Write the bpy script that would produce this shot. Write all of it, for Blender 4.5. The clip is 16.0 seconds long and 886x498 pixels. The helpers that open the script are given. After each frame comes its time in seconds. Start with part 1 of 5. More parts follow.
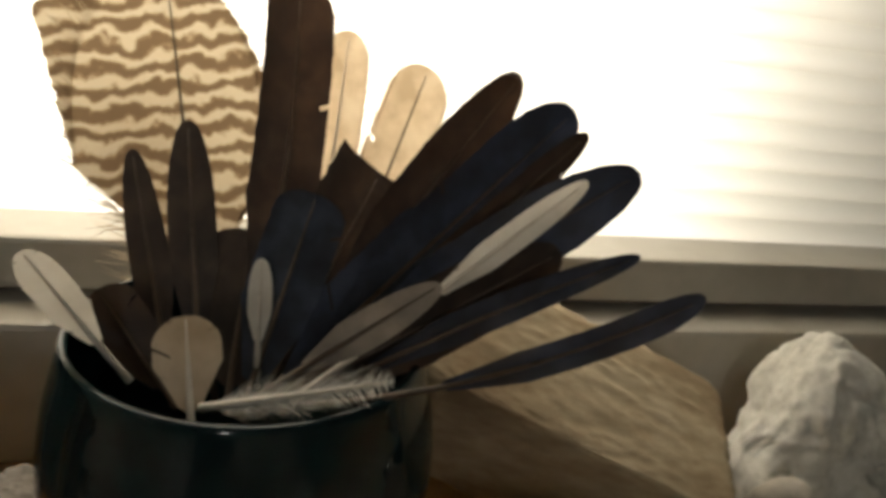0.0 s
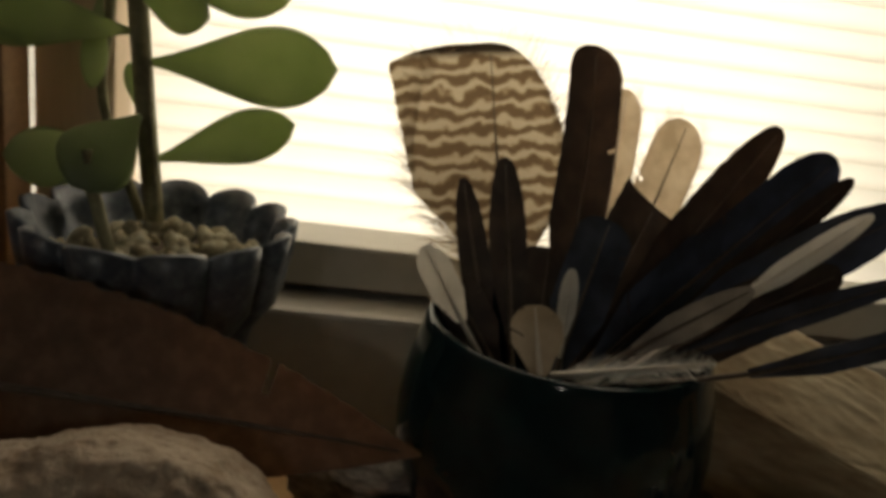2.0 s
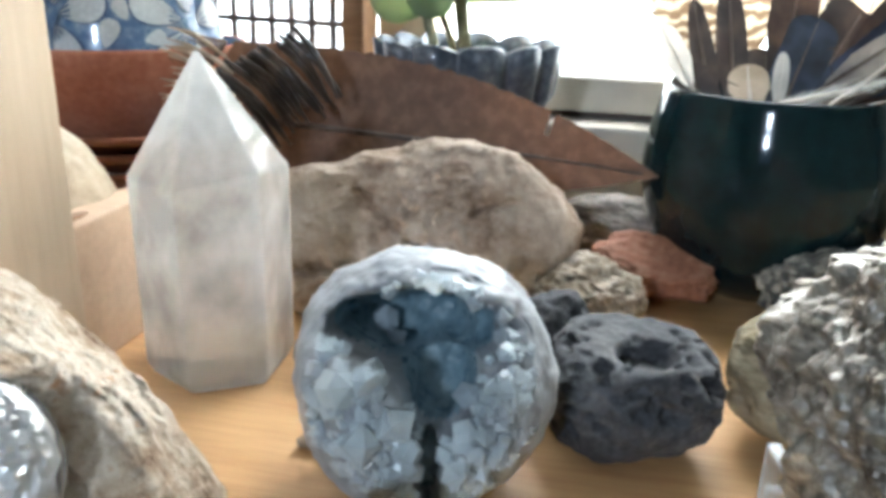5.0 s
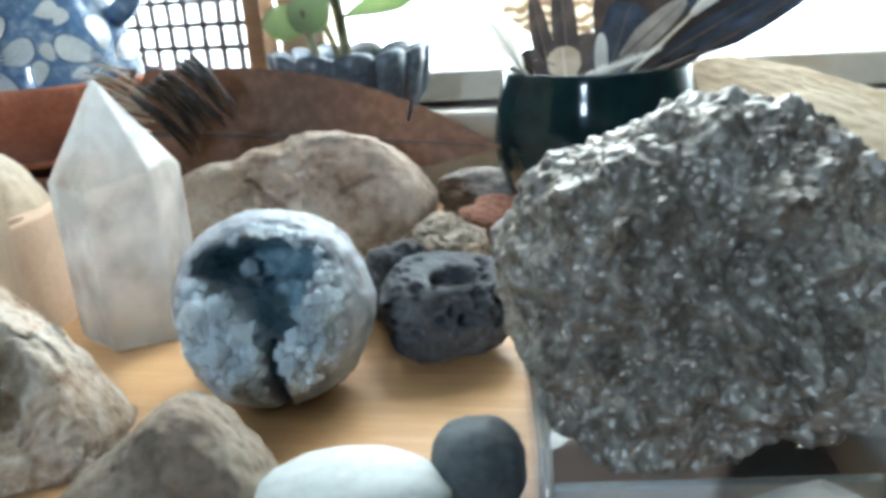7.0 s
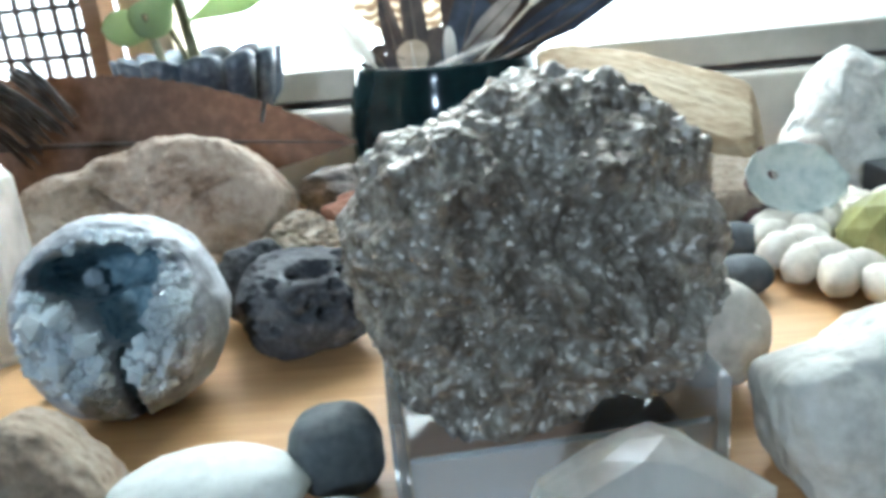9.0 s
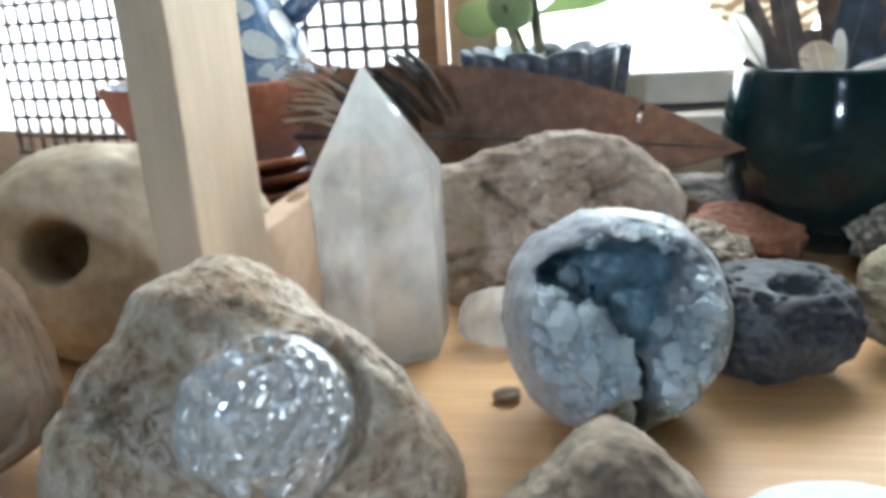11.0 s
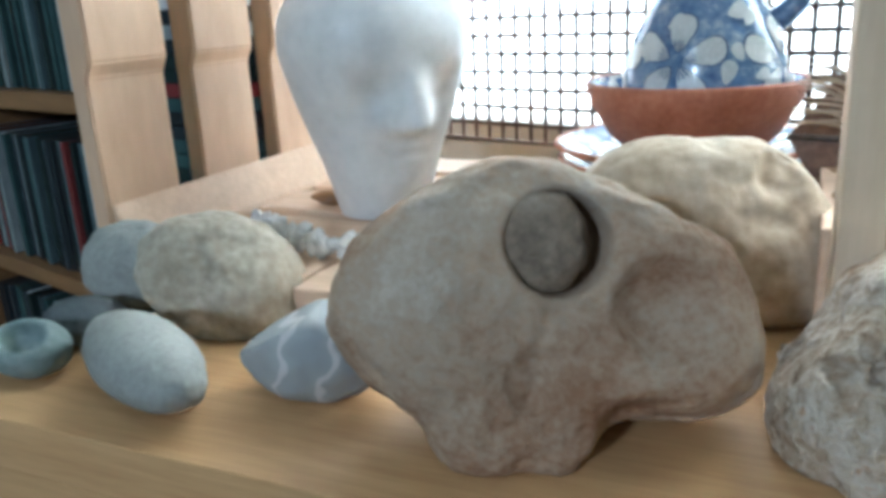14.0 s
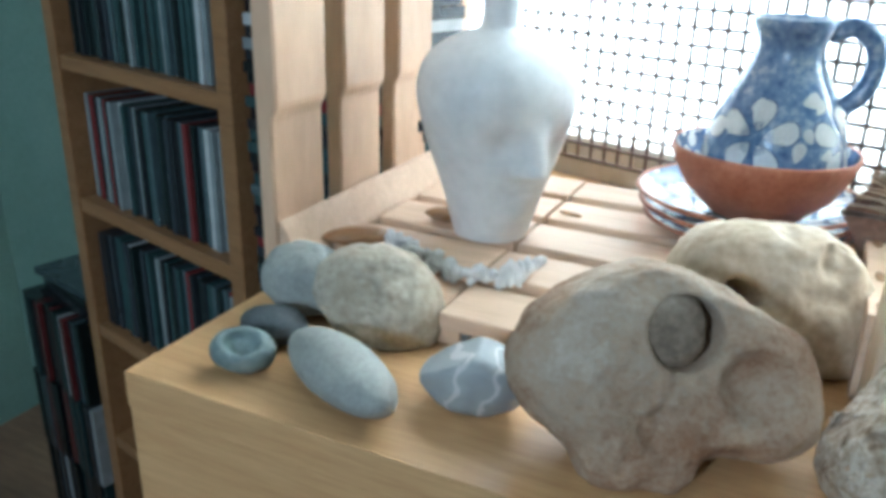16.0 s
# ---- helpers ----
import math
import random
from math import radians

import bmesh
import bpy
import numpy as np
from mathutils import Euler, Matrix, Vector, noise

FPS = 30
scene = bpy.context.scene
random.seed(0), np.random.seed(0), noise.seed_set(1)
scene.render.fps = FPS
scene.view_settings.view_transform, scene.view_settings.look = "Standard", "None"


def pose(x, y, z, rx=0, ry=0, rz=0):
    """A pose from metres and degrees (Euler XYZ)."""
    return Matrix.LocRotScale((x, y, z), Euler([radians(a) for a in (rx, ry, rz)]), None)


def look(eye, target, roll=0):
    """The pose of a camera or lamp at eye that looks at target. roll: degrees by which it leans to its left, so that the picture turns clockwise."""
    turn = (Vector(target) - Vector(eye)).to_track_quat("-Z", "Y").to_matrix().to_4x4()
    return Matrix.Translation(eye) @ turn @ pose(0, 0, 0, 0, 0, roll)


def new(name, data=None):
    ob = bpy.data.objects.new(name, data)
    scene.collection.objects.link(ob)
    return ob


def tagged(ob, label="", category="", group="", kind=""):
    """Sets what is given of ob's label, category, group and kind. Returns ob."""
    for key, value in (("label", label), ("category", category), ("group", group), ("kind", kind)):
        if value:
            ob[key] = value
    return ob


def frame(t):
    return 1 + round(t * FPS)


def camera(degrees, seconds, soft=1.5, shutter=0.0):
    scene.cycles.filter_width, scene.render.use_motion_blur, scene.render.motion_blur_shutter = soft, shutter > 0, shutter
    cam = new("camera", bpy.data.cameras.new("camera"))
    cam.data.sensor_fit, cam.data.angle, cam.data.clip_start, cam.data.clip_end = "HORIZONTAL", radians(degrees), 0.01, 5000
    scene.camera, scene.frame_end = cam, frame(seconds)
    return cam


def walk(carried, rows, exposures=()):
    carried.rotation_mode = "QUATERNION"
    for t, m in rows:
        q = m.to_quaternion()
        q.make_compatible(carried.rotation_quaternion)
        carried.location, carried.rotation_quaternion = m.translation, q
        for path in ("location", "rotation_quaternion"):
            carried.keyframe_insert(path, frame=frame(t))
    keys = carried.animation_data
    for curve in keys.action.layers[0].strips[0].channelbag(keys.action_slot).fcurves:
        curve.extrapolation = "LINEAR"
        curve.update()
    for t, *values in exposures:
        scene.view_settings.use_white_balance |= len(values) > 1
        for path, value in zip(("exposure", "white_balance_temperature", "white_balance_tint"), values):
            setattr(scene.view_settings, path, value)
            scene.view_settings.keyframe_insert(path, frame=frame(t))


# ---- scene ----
cam = camera(58.20, 16.0, soft=4.2)
PATH = [
    (0, (0.0399, 0.0465, 0.184), (0.5718, 1.8477, -0.503), 8.00),
    (0.5, (0.0364, 0.0567, 0.192), (0.5802, 1.892, -0.386), 8.30),
    (1, (0.0111, 0.0467, 0.187), (0.4467, 1.911, -0.394), 8.80),
    (1.5, (-0.0121, 0.029, 0.181), (0.339, 1.91, -0.401), 9.40),
    (2, (-0.0237, 0.0041, 0.18), (0.2026, 1.9018, -0.411), 8.20),
    (2.5, (-0.0325, -0.0257, 0.176), (0.0519, 1.882, -0.42), 7.90),
    (3, (-0.0314, -0.0497, 0.143), (-0.0876, 1.854, -0.468), 6.00),
    (3.5, (-0.0405, -0.0649, 0.133), (-0.2072, 1.8229, -0.504), 3.40),
    (4, (-0.0407, -0.0814, 0.128), (-0.3011, 1.7832, -0.544), 2.10),
    (4.2, (-0.0335, -0.0895, 0.128), (-0.3213, 1.7729, -0.544), 2.50),
    (4.9, (-0.0189, -0.1127, 0.1287), (-0.3993, 1.7366, -0.5325), 1.73),
    (5.6, (0.0062, -0.1416, 0.1327), (-0.4624, 1.7004, -0.4887), 0.97),
    (6.3, (0.0271, -0.1588, 0.134), (-0.4601, 1.6838, -0.471), 0.20),
    (6.4, (0.0332, -0.1594, 0.135), (-0.4608, 1.6768, -0.483), -0.70),
    (6.5, (0.0336, -0.1616, 0.133), (-0.4353, 1.6836, -0.478), -1.50),
    (7, (0.0495, -0.1719, 0.132), (-0.3395, 1.6826, -0.508), -4.10),
    (7.5, (0.0677, -0.1735, 0.131), (-0.1948, 1.6989, -0.519), -4.40),
    (8, (0.082, -0.1782, 0.129), (-0.0694, 1.7005, -0.542), -4.80),
    (8.2, (0.0841, -0.1819, 0.13), (-0.0524, 1.7024, -0.528), -5.40),
    (8.9, (0.0669, -0.1762, 0.1266), (-0.0433, 1.7148, -0.5222), -5.60),
    (9.6, (0.0196, -0.1605, 0.1224), (-0.1363, 1.7347, -0.5006), -5.80),
    (10.3, (-0.0216, -0.1514, 0.125), (-0.2558, 1.7426, -0.473), -6.00),
    (10.5, (-0.034, -0.1513, 0.129), (-0.307, 1.7403, -0.46), -5.60),
    (11, (-0.062, -0.1637, 0.124), (-0.4463, 1.7092, -0.464), -3.80),
    (11.5, (-0.0905, -0.178, 0.123), (-0.5678, 1.6745, -0.459), -3.30),
    (12, (-0.1141, -0.1895, 0.131), (-0.6705, 1.6329, -0.475), -3.40),
    (12.5, (-0.1355, -0.2005, 0.128), (-0.7562, 1.5972, -0.492), -3.20),
    (13, (-0.1584, -0.2131, 0.132), (-0.8661, 1.5595, -0.464), -3.80),
    (13.5, (-0.1862, -0.2328, 0.139), (-0.963, 1.5164, -0.445), -3.50),
    (14, (-0.2021, -0.2462, 0.141), (-1.013, 1.487, -0.443), -3.00),
    (14.5, (-0.2095, -0.2588, 0.15), (-1.0123, 1.4816, -0.423), -1.70),
    (15, (-0.2213, -0.2847, 0.165), (-1.0232, 1.4473, -0.431), 0.60),
    (15.5, (-0.2305, -0.3122, 0.173), (-1.0337, 1.3787, -0.532), 2.20),
    (16, (-0.2329, -0.3374, 0.224), (-1.0304, 1.3438, -0.51), 1.60),
]
EXPOSURES = [(0.0, -1.78, 7300, 10), (0.4, -3.2, 7700, 10), (2.0, -2.95, 7900, 9), (2.5, -2.3, 7600, 8), (2.9, -0.12, 7700, 9), (3.5, 0.2, 8000, 9), (4.0, 0.38, 7700, 8), (4.3, 0.37, 6400, 8), (6.3, 0.2, 5000, 0),
             (8.2, 0.45, 5050, 0), (10.3, 0.18, 4950, 1), (11.3, 0.0, 5200, 3), (11.9, -0.15, 5000, 1), (12.5, -0.03, 5050, 1), (13.1, 0.2, 5050, 2), (14.0, 0.42, 5000, 1), (14.5, 0.48, 5000, 1), (16.0, 0.53, 4950, -1)]
walk(cam, [(t, look(eye, target, roll)) for t, eye, target, roll in PATH], EXPOSURES)

# ---- light ----
world = bpy.data.worlds.new("world")
scene.world = world
world.use_nodes = True
wn = world.node_tree
sky = wn.nodes.new("ShaderNodeTexSky")
sky.sky_type, sky.sun_disc = "NISHITA", False
sky.sun_elevation, sky.sun_rotation = radians(40), radians(20)
wn.links.new(sky.outputs[0], wn.nodes["Background"].inputs[0])
wn.nodes["Background"].inputs[1].default_value = 0.12


def area(name, m, sx, sy, watts, color=(1, 1, 1)):
    d = bpy.data.lights.new(name, "AREA")
    d.shape, d.size, d.size_y, d.energy, d.color = "RECTANGLE", sx, sy, watts, color
    o = new(name, d)
    o.matrix_world = m
    return o


# daylight in the two window openings: behind the blinds, and in the far wall of the room
area("window_daylight", look((0.050, 0.44, 0.38), (0.050, 0.0, 0.38)), 0.345, 0.74, 20, (1, 0.98, 0.94))
area("bay_daylight", look((-0.47, 0.57, 0.38), (-0.56, 0.0, 0.38)), 0.50, 0.74, 19, (0.97, 0.99, 1))
area("room_window_daylight", look((-0.60, -2.44, 0.90), (0.0, 0.0, 0.1)), 0.18, 0.24, 17, (0.95, 0.98, 1))


# ---- materials ----
def nodes_of(name):
    m = bpy.data.materials.new(name)
    m.use_nodes = True
    nt = m.node_tree
    return m, nt, nt.nodes["Principled BSDF"]


def ramp_node(nt, stops):
    r = nt.nodes.new("ShaderNodeValToRGB")
    els = r.color_ramp.elements
    while len(els) < len(stops):
        els.new(0.5)
    for e, (p, c) in zip(els, stops):
        e.position, e.color = p, (*c, 1)
    return r


def surface(name, stops, scale, rough=0.75, bump=0.3, fine=0.0, stretch=(1, 1, 1), metal=0.0, depth=0.0015, spec=0.4, coat=0.0, detail=6.0, rough_var=0.15, grain=0.38):
    """Colour by a ramp over noise at two scales, with relief; scale is in blobs a metre."""
    m, nt, b = nodes_of(name)
    n, l = nt.nodes, nt.links
    tc = n.new("ShaderNodeTexCoord")
    mp = n.new("ShaderNodeMapping")
    mp.inputs["Scale"].default_value = stretch
    l.new(tc.outputs["Object"], mp.inputs[0])
    oi = n.new("ShaderNodeObjectInfo")
    add = n.new("ShaderNodeVectorMath")
    add.operation = "MULTIPLY_ADD"
    add.inputs[1].default_value = (1, 1, 1)
    l.new(mp.outputs[0], add.inputs[0])
    l.new(oi.outputs["Random"], add.inputs[2])
    a = n.new("ShaderNodeTexNoise")
    a.inputs["Scale"].default_value, a.inputs["Detail"].default_value, a.inputs["Roughness"].default_value = scale, detail, 0.65
    c = n.new("ShaderNodeTexNoise")
    c.inputs["Scale"].default_value, c.inputs["Detail"].default_value = fine or scale * 9, 4
    l.new(add.outputs[0], a.inputs["Vector"])
    l.new(add.outputs[0], c.inputs["Vector"])
    mix = n.new("ShaderNodeMix")
    mix.inputs[0].default_value = grain
    l.new(a.outputs[0], mix.inputs[2])
    l.new(c.outputs[0], mix.inputs[3])
    r = ramp_node(nt, stops)
    l.new(mix.outputs[0], r.inputs[0])
    l.new(r.outputs[0], b.inputs["Base Color"])
    mr = n.new("ShaderNodeMapRange")
    mr.inputs[3].default_value, mr.inputs[4].default_value = max(rough - rough_var, 0.02), min(rough + rough_var, 1)
    l.new(c.outputs[0], mr.inputs[0])
    l.new(mr.outputs[0], b.inputs["Roughness"])
    b.inputs["Metallic"].default_value = metal
    b.inputs["Specular IOR Level"].default_value = spec
    b.inputs["Coat Weight"].default_value = coat
    if bump:
        bp = n.new("ShaderNodeBump")
        bp.inputs["Strength"].default_value, bp.inputs["Distance"].default_value = bump, depth
        l.new(mix.outputs[0], bp.inputs["Height"])
        l.new(bp.outputs[0], b.inputs["Normal"])
    return m


def stops(dark, mid, light, a=0.36, b=0.5, c=0.64):
    return [(a, dark), (b, mid), (c, light)]


def wood(name, dark, light, along=(1, 12, 12), rough=0.5):
    return surface(name, stops(dark, tuple((p + q) / 2 for p, q in zip(dark, light)), light, 0.3, 0.5, 0.7), 14, rough, 0.12, 60, along, depth=0.0006)


M_TABLE = wood("table_wood", (0.49, 0.275, 0.115), (0.68, 0.435, 0.205), (0.7, 9, 9), 0.42)
M_PINE = wood("crate_pine", (0.52, 0.34, 0.21), (0.68, 0.48, 0.32), (2, 2, 0.6), 0.6)
M_PINE_X = wood("deck_pine", (0.55, 0.38, 0.25), (0.72, 0.53, 0.37), (0.6, 6, 6), 0.6)
M_POST = wood("post_pine", (0.56, 0.42, 0.28), (0.70, 0.56, 0.40), (6, 6, 0.6), 0.6)
M_SHELF = wood("shelf_wood", (0.21, 0.105, 0.042), (0.37, 0.20, 0.085), (1, 8, 8), 0.45)
M_FRAME = surface("window_frame_paint", stops((0.40, 0.37, 0.31), (0.46, 0.43, 0.37), (0.52, 0.49, 0.43)), 8, 0.4, 0.05)
M_WALL = surface("room_wall_paint", stops((0.38, 0.42, 0.38), (0.44, 0.48, 0.44), (0.48, 0.52, 0.48)), 3, 0.8, 0.1, 120)
M_GREENWALL = surface("green_wall_paint", stops((0.16, 0.25, 0.205), (0.19, 0.285, 0.235), (0.22, 0.315, 0.265)), 3, 0.8, 0.1, 120)
M_FLOOR = wood("room_floor_wood", (0.12, 0.07, 0.04), (0.24, 0.15, 0.09), (0.5, 5, 5))
M_CEIL = surface("ceiling_paint", stops((0.7, 0.7, 0.68), (0.76, 0.76, 0.74), (0.8, 0.8, 0.78)), 3, 0.85, 0.05)
M_LATTICE = surface("lattice_brown", stops((0.07, 0.05, 0.04), (0.10, 0.07, 0.055), (0.13, 0.09, 0.07)), 40, 0.5, 0.1)

# translucent blind fabric
M_BLIND, nt, b = nodes_of("blind_fabric")
tr = nt.nodes.new("ShaderNodeBsdfTranslucent")
tr.inputs[0].default_value = (0.93, 0.90, 0.83, 1)
b.inputs["Base Color"].default_value = (0.82, 0.80, 0.74, 1)
b.inputs["Roughness"].default_value = 0.7
mx = nt.nodes.new("ShaderNodeMixShader")
mx.inputs[0].default_value = 0.62
nt.links.new(b.outputs[0], mx.inputs[1])
nt.links.new(tr.outputs[0], mx.inputs[2])
nt.links.new(mx.outputs[0], nt.nodes["Material Output"].inputs[0])


def part(name, bm, mat, parent=None, label="", smooth=True):
    me = bpy.data.meshes.new(name)
    bm.normal_update()
    bm.to_mesh(me)
    bm.free()
    for p in me.polygons:
        p.use_smooth = smooth
    me.materials.append(mat)
    ob = new(name, me)
    if parent is not None:
        ob.parent = parent
    if label:
        ob["label"] = label
    return ob


def thing(name, label, category, m=None, group="", kind=""):
    e = new(name)
    e.empty_display_size = 0.02
    if m is not None:
        e.matrix_world = m
    return tagged(e, label, category, group, kind)


def block(bm, x0, y0, z0, x1, y1, z1, bevel=0.0, m=None):
    """A bevelled box added to bm."""
    r = bmesh.ops.create_cube(bm, size=1)
    vs = r["verts"]
    bmesh.ops.transform(bm, matrix=Matrix.Translation(((x0 + x1) / 2, (y0 + y1) / 2, (z0 + z1) / 2)) @ Matrix.Diagonal((x1 - x0, y1 - y0, z1 - z0, 1)), verts=vs)
    if bevel:
        es = {e for v in vs for e in v.link_edges}
        out = bmesh.ops.bevel(bm, geom=list(es), offset=bevel, segments=2, affect="EDGES", profile=0.6)
        vs = list({v for f in out["faces"] for v in f.verts} | {v for v in vs if v.is_valid})
    if m is not None:
        bmesh.ops.transform(bm, matrix=m, verts=vs)
    return bm


def box_part(name, x0, y0, z0, x1, y1, z1, mat, parent=None, bevel=0.001, m=None, label=""):
    return part(name, block(bmesh.new(), x0, y0, z0, x1, y1, z1, bevel, m), mat, parent, label, smooth=False)


def lathe(profile, seg=64, m=None, bm=None):
    """A surface of revolution about z from (radius, height) pairs."""
    bm = bm or bmesh.new()
    rings = []
    for r, z in profile:
        if r < 1e-5:
            rings.append([bm.verts.new((0, 0, z))])
        else:
            rings.append([bm.verts.new((r * math.cos(2 * math.pi * i / seg), r * math.sin(2 * math.pi * i / seg), z)) for i in range(seg)])
    for a, c in zip(rings, rings[1:]):
        for i in range(seg):
            j = (i + 1) % seg
            q = [a[i % len(a)], a[j % len(a)], c[j % len(c)], c[i % len(c)]]
            u = []
            for v in q:
                if v not in u:
                    u.append(v)
            if len(u) > 2:
                bm.faces.new(u)
    if m is not None:
        bm.transform(m)
    bmesh.ops.recalc_face_normals(bm, faces=bm.faces)
    return bm


def tube(points, radii, seg=8, bm=None):
    """A closed tube along points."""
    bm = bm or bmesh.new()
    pts = [Vector(p) for p in points]
    rings = []
    for i, p in enumerate(pts):
        d = (pts[min(i + 1, len(pts) - 1)] - pts[max(i - 1, 0)]).normalized()
        s = d.orthogonal().normalized() if i == 0 else (side - d * side.dot(d)).normalized()
        side = s
        u = d.cross(s)
        r = radii[i] if isinstance(radii, (list, tuple)) else radii
        rings.append([bm.verts.new(p + (s * math.cos(2 * math.pi * k / seg) + u * math.sin(2 * math.pi * k / seg)) * r) for k in range(seg)])
    for a, c in zip(rings, rings[1:]):
        for k in range(seg):
            bm.faces.new((a[k], a[(k + 1) % seg], c[(k + 1) % seg], c[k]))
    bm.faces.new(rings[0][::-1])
    bm.faces.new(rings[-1])
    return bm


def curve_points(pts, n=10):
    """Smooth points through pts (Catmull-Rom)."""
    p = [Vector(q) for q in pts]
    p = [p[0] * 2 - p[1], *p, p[-1] * 2 - p[-2]]
    out = []
    for i in range(1, len(p) - 2):
        for k in range(n):
            t = k / n
            out.append(0.5 * (2 * p[i] + (p[i + 1] - p[i - 1]) * t + (2 * p[i - 1] - 5 * p[i] + 4 * p[i + 1] - p[i + 2]) * t * t + (3 * p[i] - p[i - 1] - 3 * p[i + 1] + p[i + 2]) * t ** 3))
    return out + [p[-2]]


def stone_mesh(size, seed, rough=0.1, freq=1.6, power=2.0, cuts=(), dents=(), sub=5, fine=0.0, fine_freq=9, soft=0.12, cells=0.0, cell_freq=8, taper=0.0, sharp=9):
    """A stone: a rounded body of that size about the origin with lumps, flat broken sides (cuts: a direction and a distance)
    and hollows (dents: a direction, an angular radius, a depth in parts of the size)."""
    bm = bmesh.new()
    bmesh.ops.create_icosphere(bm, subdivisions=sub, radius=1)
    off = Vector((seed * 3.17, seed * 1.31, seed * 7.7))
    cuts = [(Vector(d).normalized(), k) for d, k in cuts]
    dents = [(Vector(d).normalized(), a, k) for d, a, k in dents]
    for v in bm.verts:
        u = v.co.normalized()
        k = (abs(u.x) ** power + abs(u.y) ** power + abs(u.z) ** power) ** (-1 / power)
        p = u * k
        p *= 1 + rough * noise.fractal(u * freq + off, 0.8, 2.0, 4)
        for d, lim in cuts:
            s = p.dot(d) - lim
            if s > -soft:
                t = s if s > soft else (s + soft) ** 2 / (4 * soft)
                p -= d * t * 0.97
        for d, a, dep in dents:
            g = u.angle(d) / a
            if g < 1.5:
                w = 1 / (1 + math.exp((g - 0.85) * sharp))
                p -= d * dep * w
        if fine:
            p += u * fine * noise.fractal(u * fine_freq + off * 2, 0.9, 2.1, 3)
        if cells:
            dd, _ = noise.voronoi(u * cell_freq + off)
            p += u * cells * (0.5 - (dd[0]))
        if taper:
            s = 1 - taper * (p.z + 1) / 2
            p.x *= s
            p.y *= s
        v.co = Vector((p.x * size[0] / 2, p.y * size[1] / 2, p.z * size[2] / 2))
    return bm


def stone(name, label, category, xy, size, yaw, mat, seed, z=0.0, tilt=(0, 0), group="", **kw):
    bm = stone_mesh(size, seed, **kw)
    bm.transform(pose(0, 0, 0, tilt[0], tilt[1], 0))
    low = sorted(v.co.z for v in bm.verts)
    base = low[min(len(low) - 1, len(low) // 400)]
    bm.transform(Matrix.Translation((0, 0, -base)))
    ob = part(name, bm, mat)
    ob.matrix_world = pose(xy[0], xy[1], z, 0, 0, yaw)
    return tagged(ob, label, category, group)


def shaped_stone(name, label, category, m, radii, front, back, mat, seed, rough=0.03, fine=0.01, flat=0.6, dents=(), cracks=(), sub=6, cells=0.0, cell_freq=300, floor=True, smooth=True):
    """A stone whose outline, seen along its own y axis, has these radii at even angles, front and back thicknesses along y,
    hollows (x, z, radius, depth) and cracks (x, z, x, z, half width, depth) in its front."""
    bm = bmesh.new()
    bmesh.ops.create_icosphere(bm, subdivisions=sub, radius=1)
    n = len(radii)
    mean = sum(radii) / n
    pw = 2 + (1 - flat) * 2.8
    off = Vector((seed * 3.17, seed * 1.31, seed * 7.7))
    for v in bm.verts:
        u = v.co.normalized()
        a = (math.atan2(u.z, u.x) / (2 * math.pi) * n) % n
        i, f = int(a), a - int(a)
        r0, r1, r2, r3 = (radii[(i + k) % n] for k in (-1, 0, 1, 2))
        r = 0.5 * (2 * r1 + (r2 - r0) * f + (2 * r0 - 5 * r1 + 4 * r2 - r3) * f * f + (3 * r1 - r0 - 3 * r2 + r3) * f ** 3)
        c = math.hypot(u.x, u.z)
        th = math.atan2(u.z, u.x)
        k = (c ** pw + abs(u.y) ** pw) ** (-1 / pw)
        q = r * c * k
        y = (front if u.y < 0 else back) * u.y * k
        p = Vector((q * math.cos(th), y, q * math.sin(th)))
        p += Vector((u.x * 0.55, u.y, u.z * 0.55)) * mean * (rough * 2.2 * noise.fractal(u * 1.7 + off, 0.8, 2.0, 4) + fine * noise.fractal(p / mean * 5.0 + off, 0.9, 2.1, 4))
        if u.y < 0.15:
            for dx, dz, dr, dep in dents:
                g = math.hypot(p.x - dx, p.z - dz) / dr
                if g < 1.5:
                    p.y += dep / (1 + math.exp((g - 0.90) * 30)) if dep > 0.015 else dep * max(0.0, 1 - g ** 3) ** 1.3 if dep > 0.009 else dep / (1 + math.exp((g - 0.88) * 8))
            for x1, z1, x2, z2, hw, dep in cracks:
                ex, ez = x2 - x1, z2 - z1
                t = max(0, min(1, ((p.x - x1) * ex + (p.z - z1) * ez) / (ex * ex + ez * ez)))
                wob = hw * 0.7 * noise.noise(p * 220 + off)
                g = abs(math.hypot(p.x - x1 - ex * t, p.z - z1 - ez * t) + wob) / hw
                if g < 1:
                    p.y += dep * (1 - g)
        if cells:
            dd, _ = noise.voronoi(p * cell_freq + off)
            d2, _ = noise.voronoi(p * cell_freq * 0.45 + off)
            nrm = Vector((p.x / mean ** 2, p.y / front ** 2, p.z / mean ** 2)).normalized()
            p += nrm * cells * (-0.3 - 0.7 * dd[0] - 1.0 * d2[0] + 1.5 * noise.noise(p * cell_freq * 0.2 + off) + 1.6 * noise.noise(p * cell_freq * 0.09 + off))
        w = m @ p
        if floor and w.z < 0.0004:
            w.z = 0.0004
        v.co = m.inverted() @ w
    ob = part(name, bm, mat, smooth=smooth)
    ob.matrix_world = m
    return tagged(ob, label, category)


# ---- setting ----
TABLE_L, TABLE_F, TABLE_B, TABLE_R = -0.548, -0.072, 0.30, 0.75
FLOOR_Z = -0.78

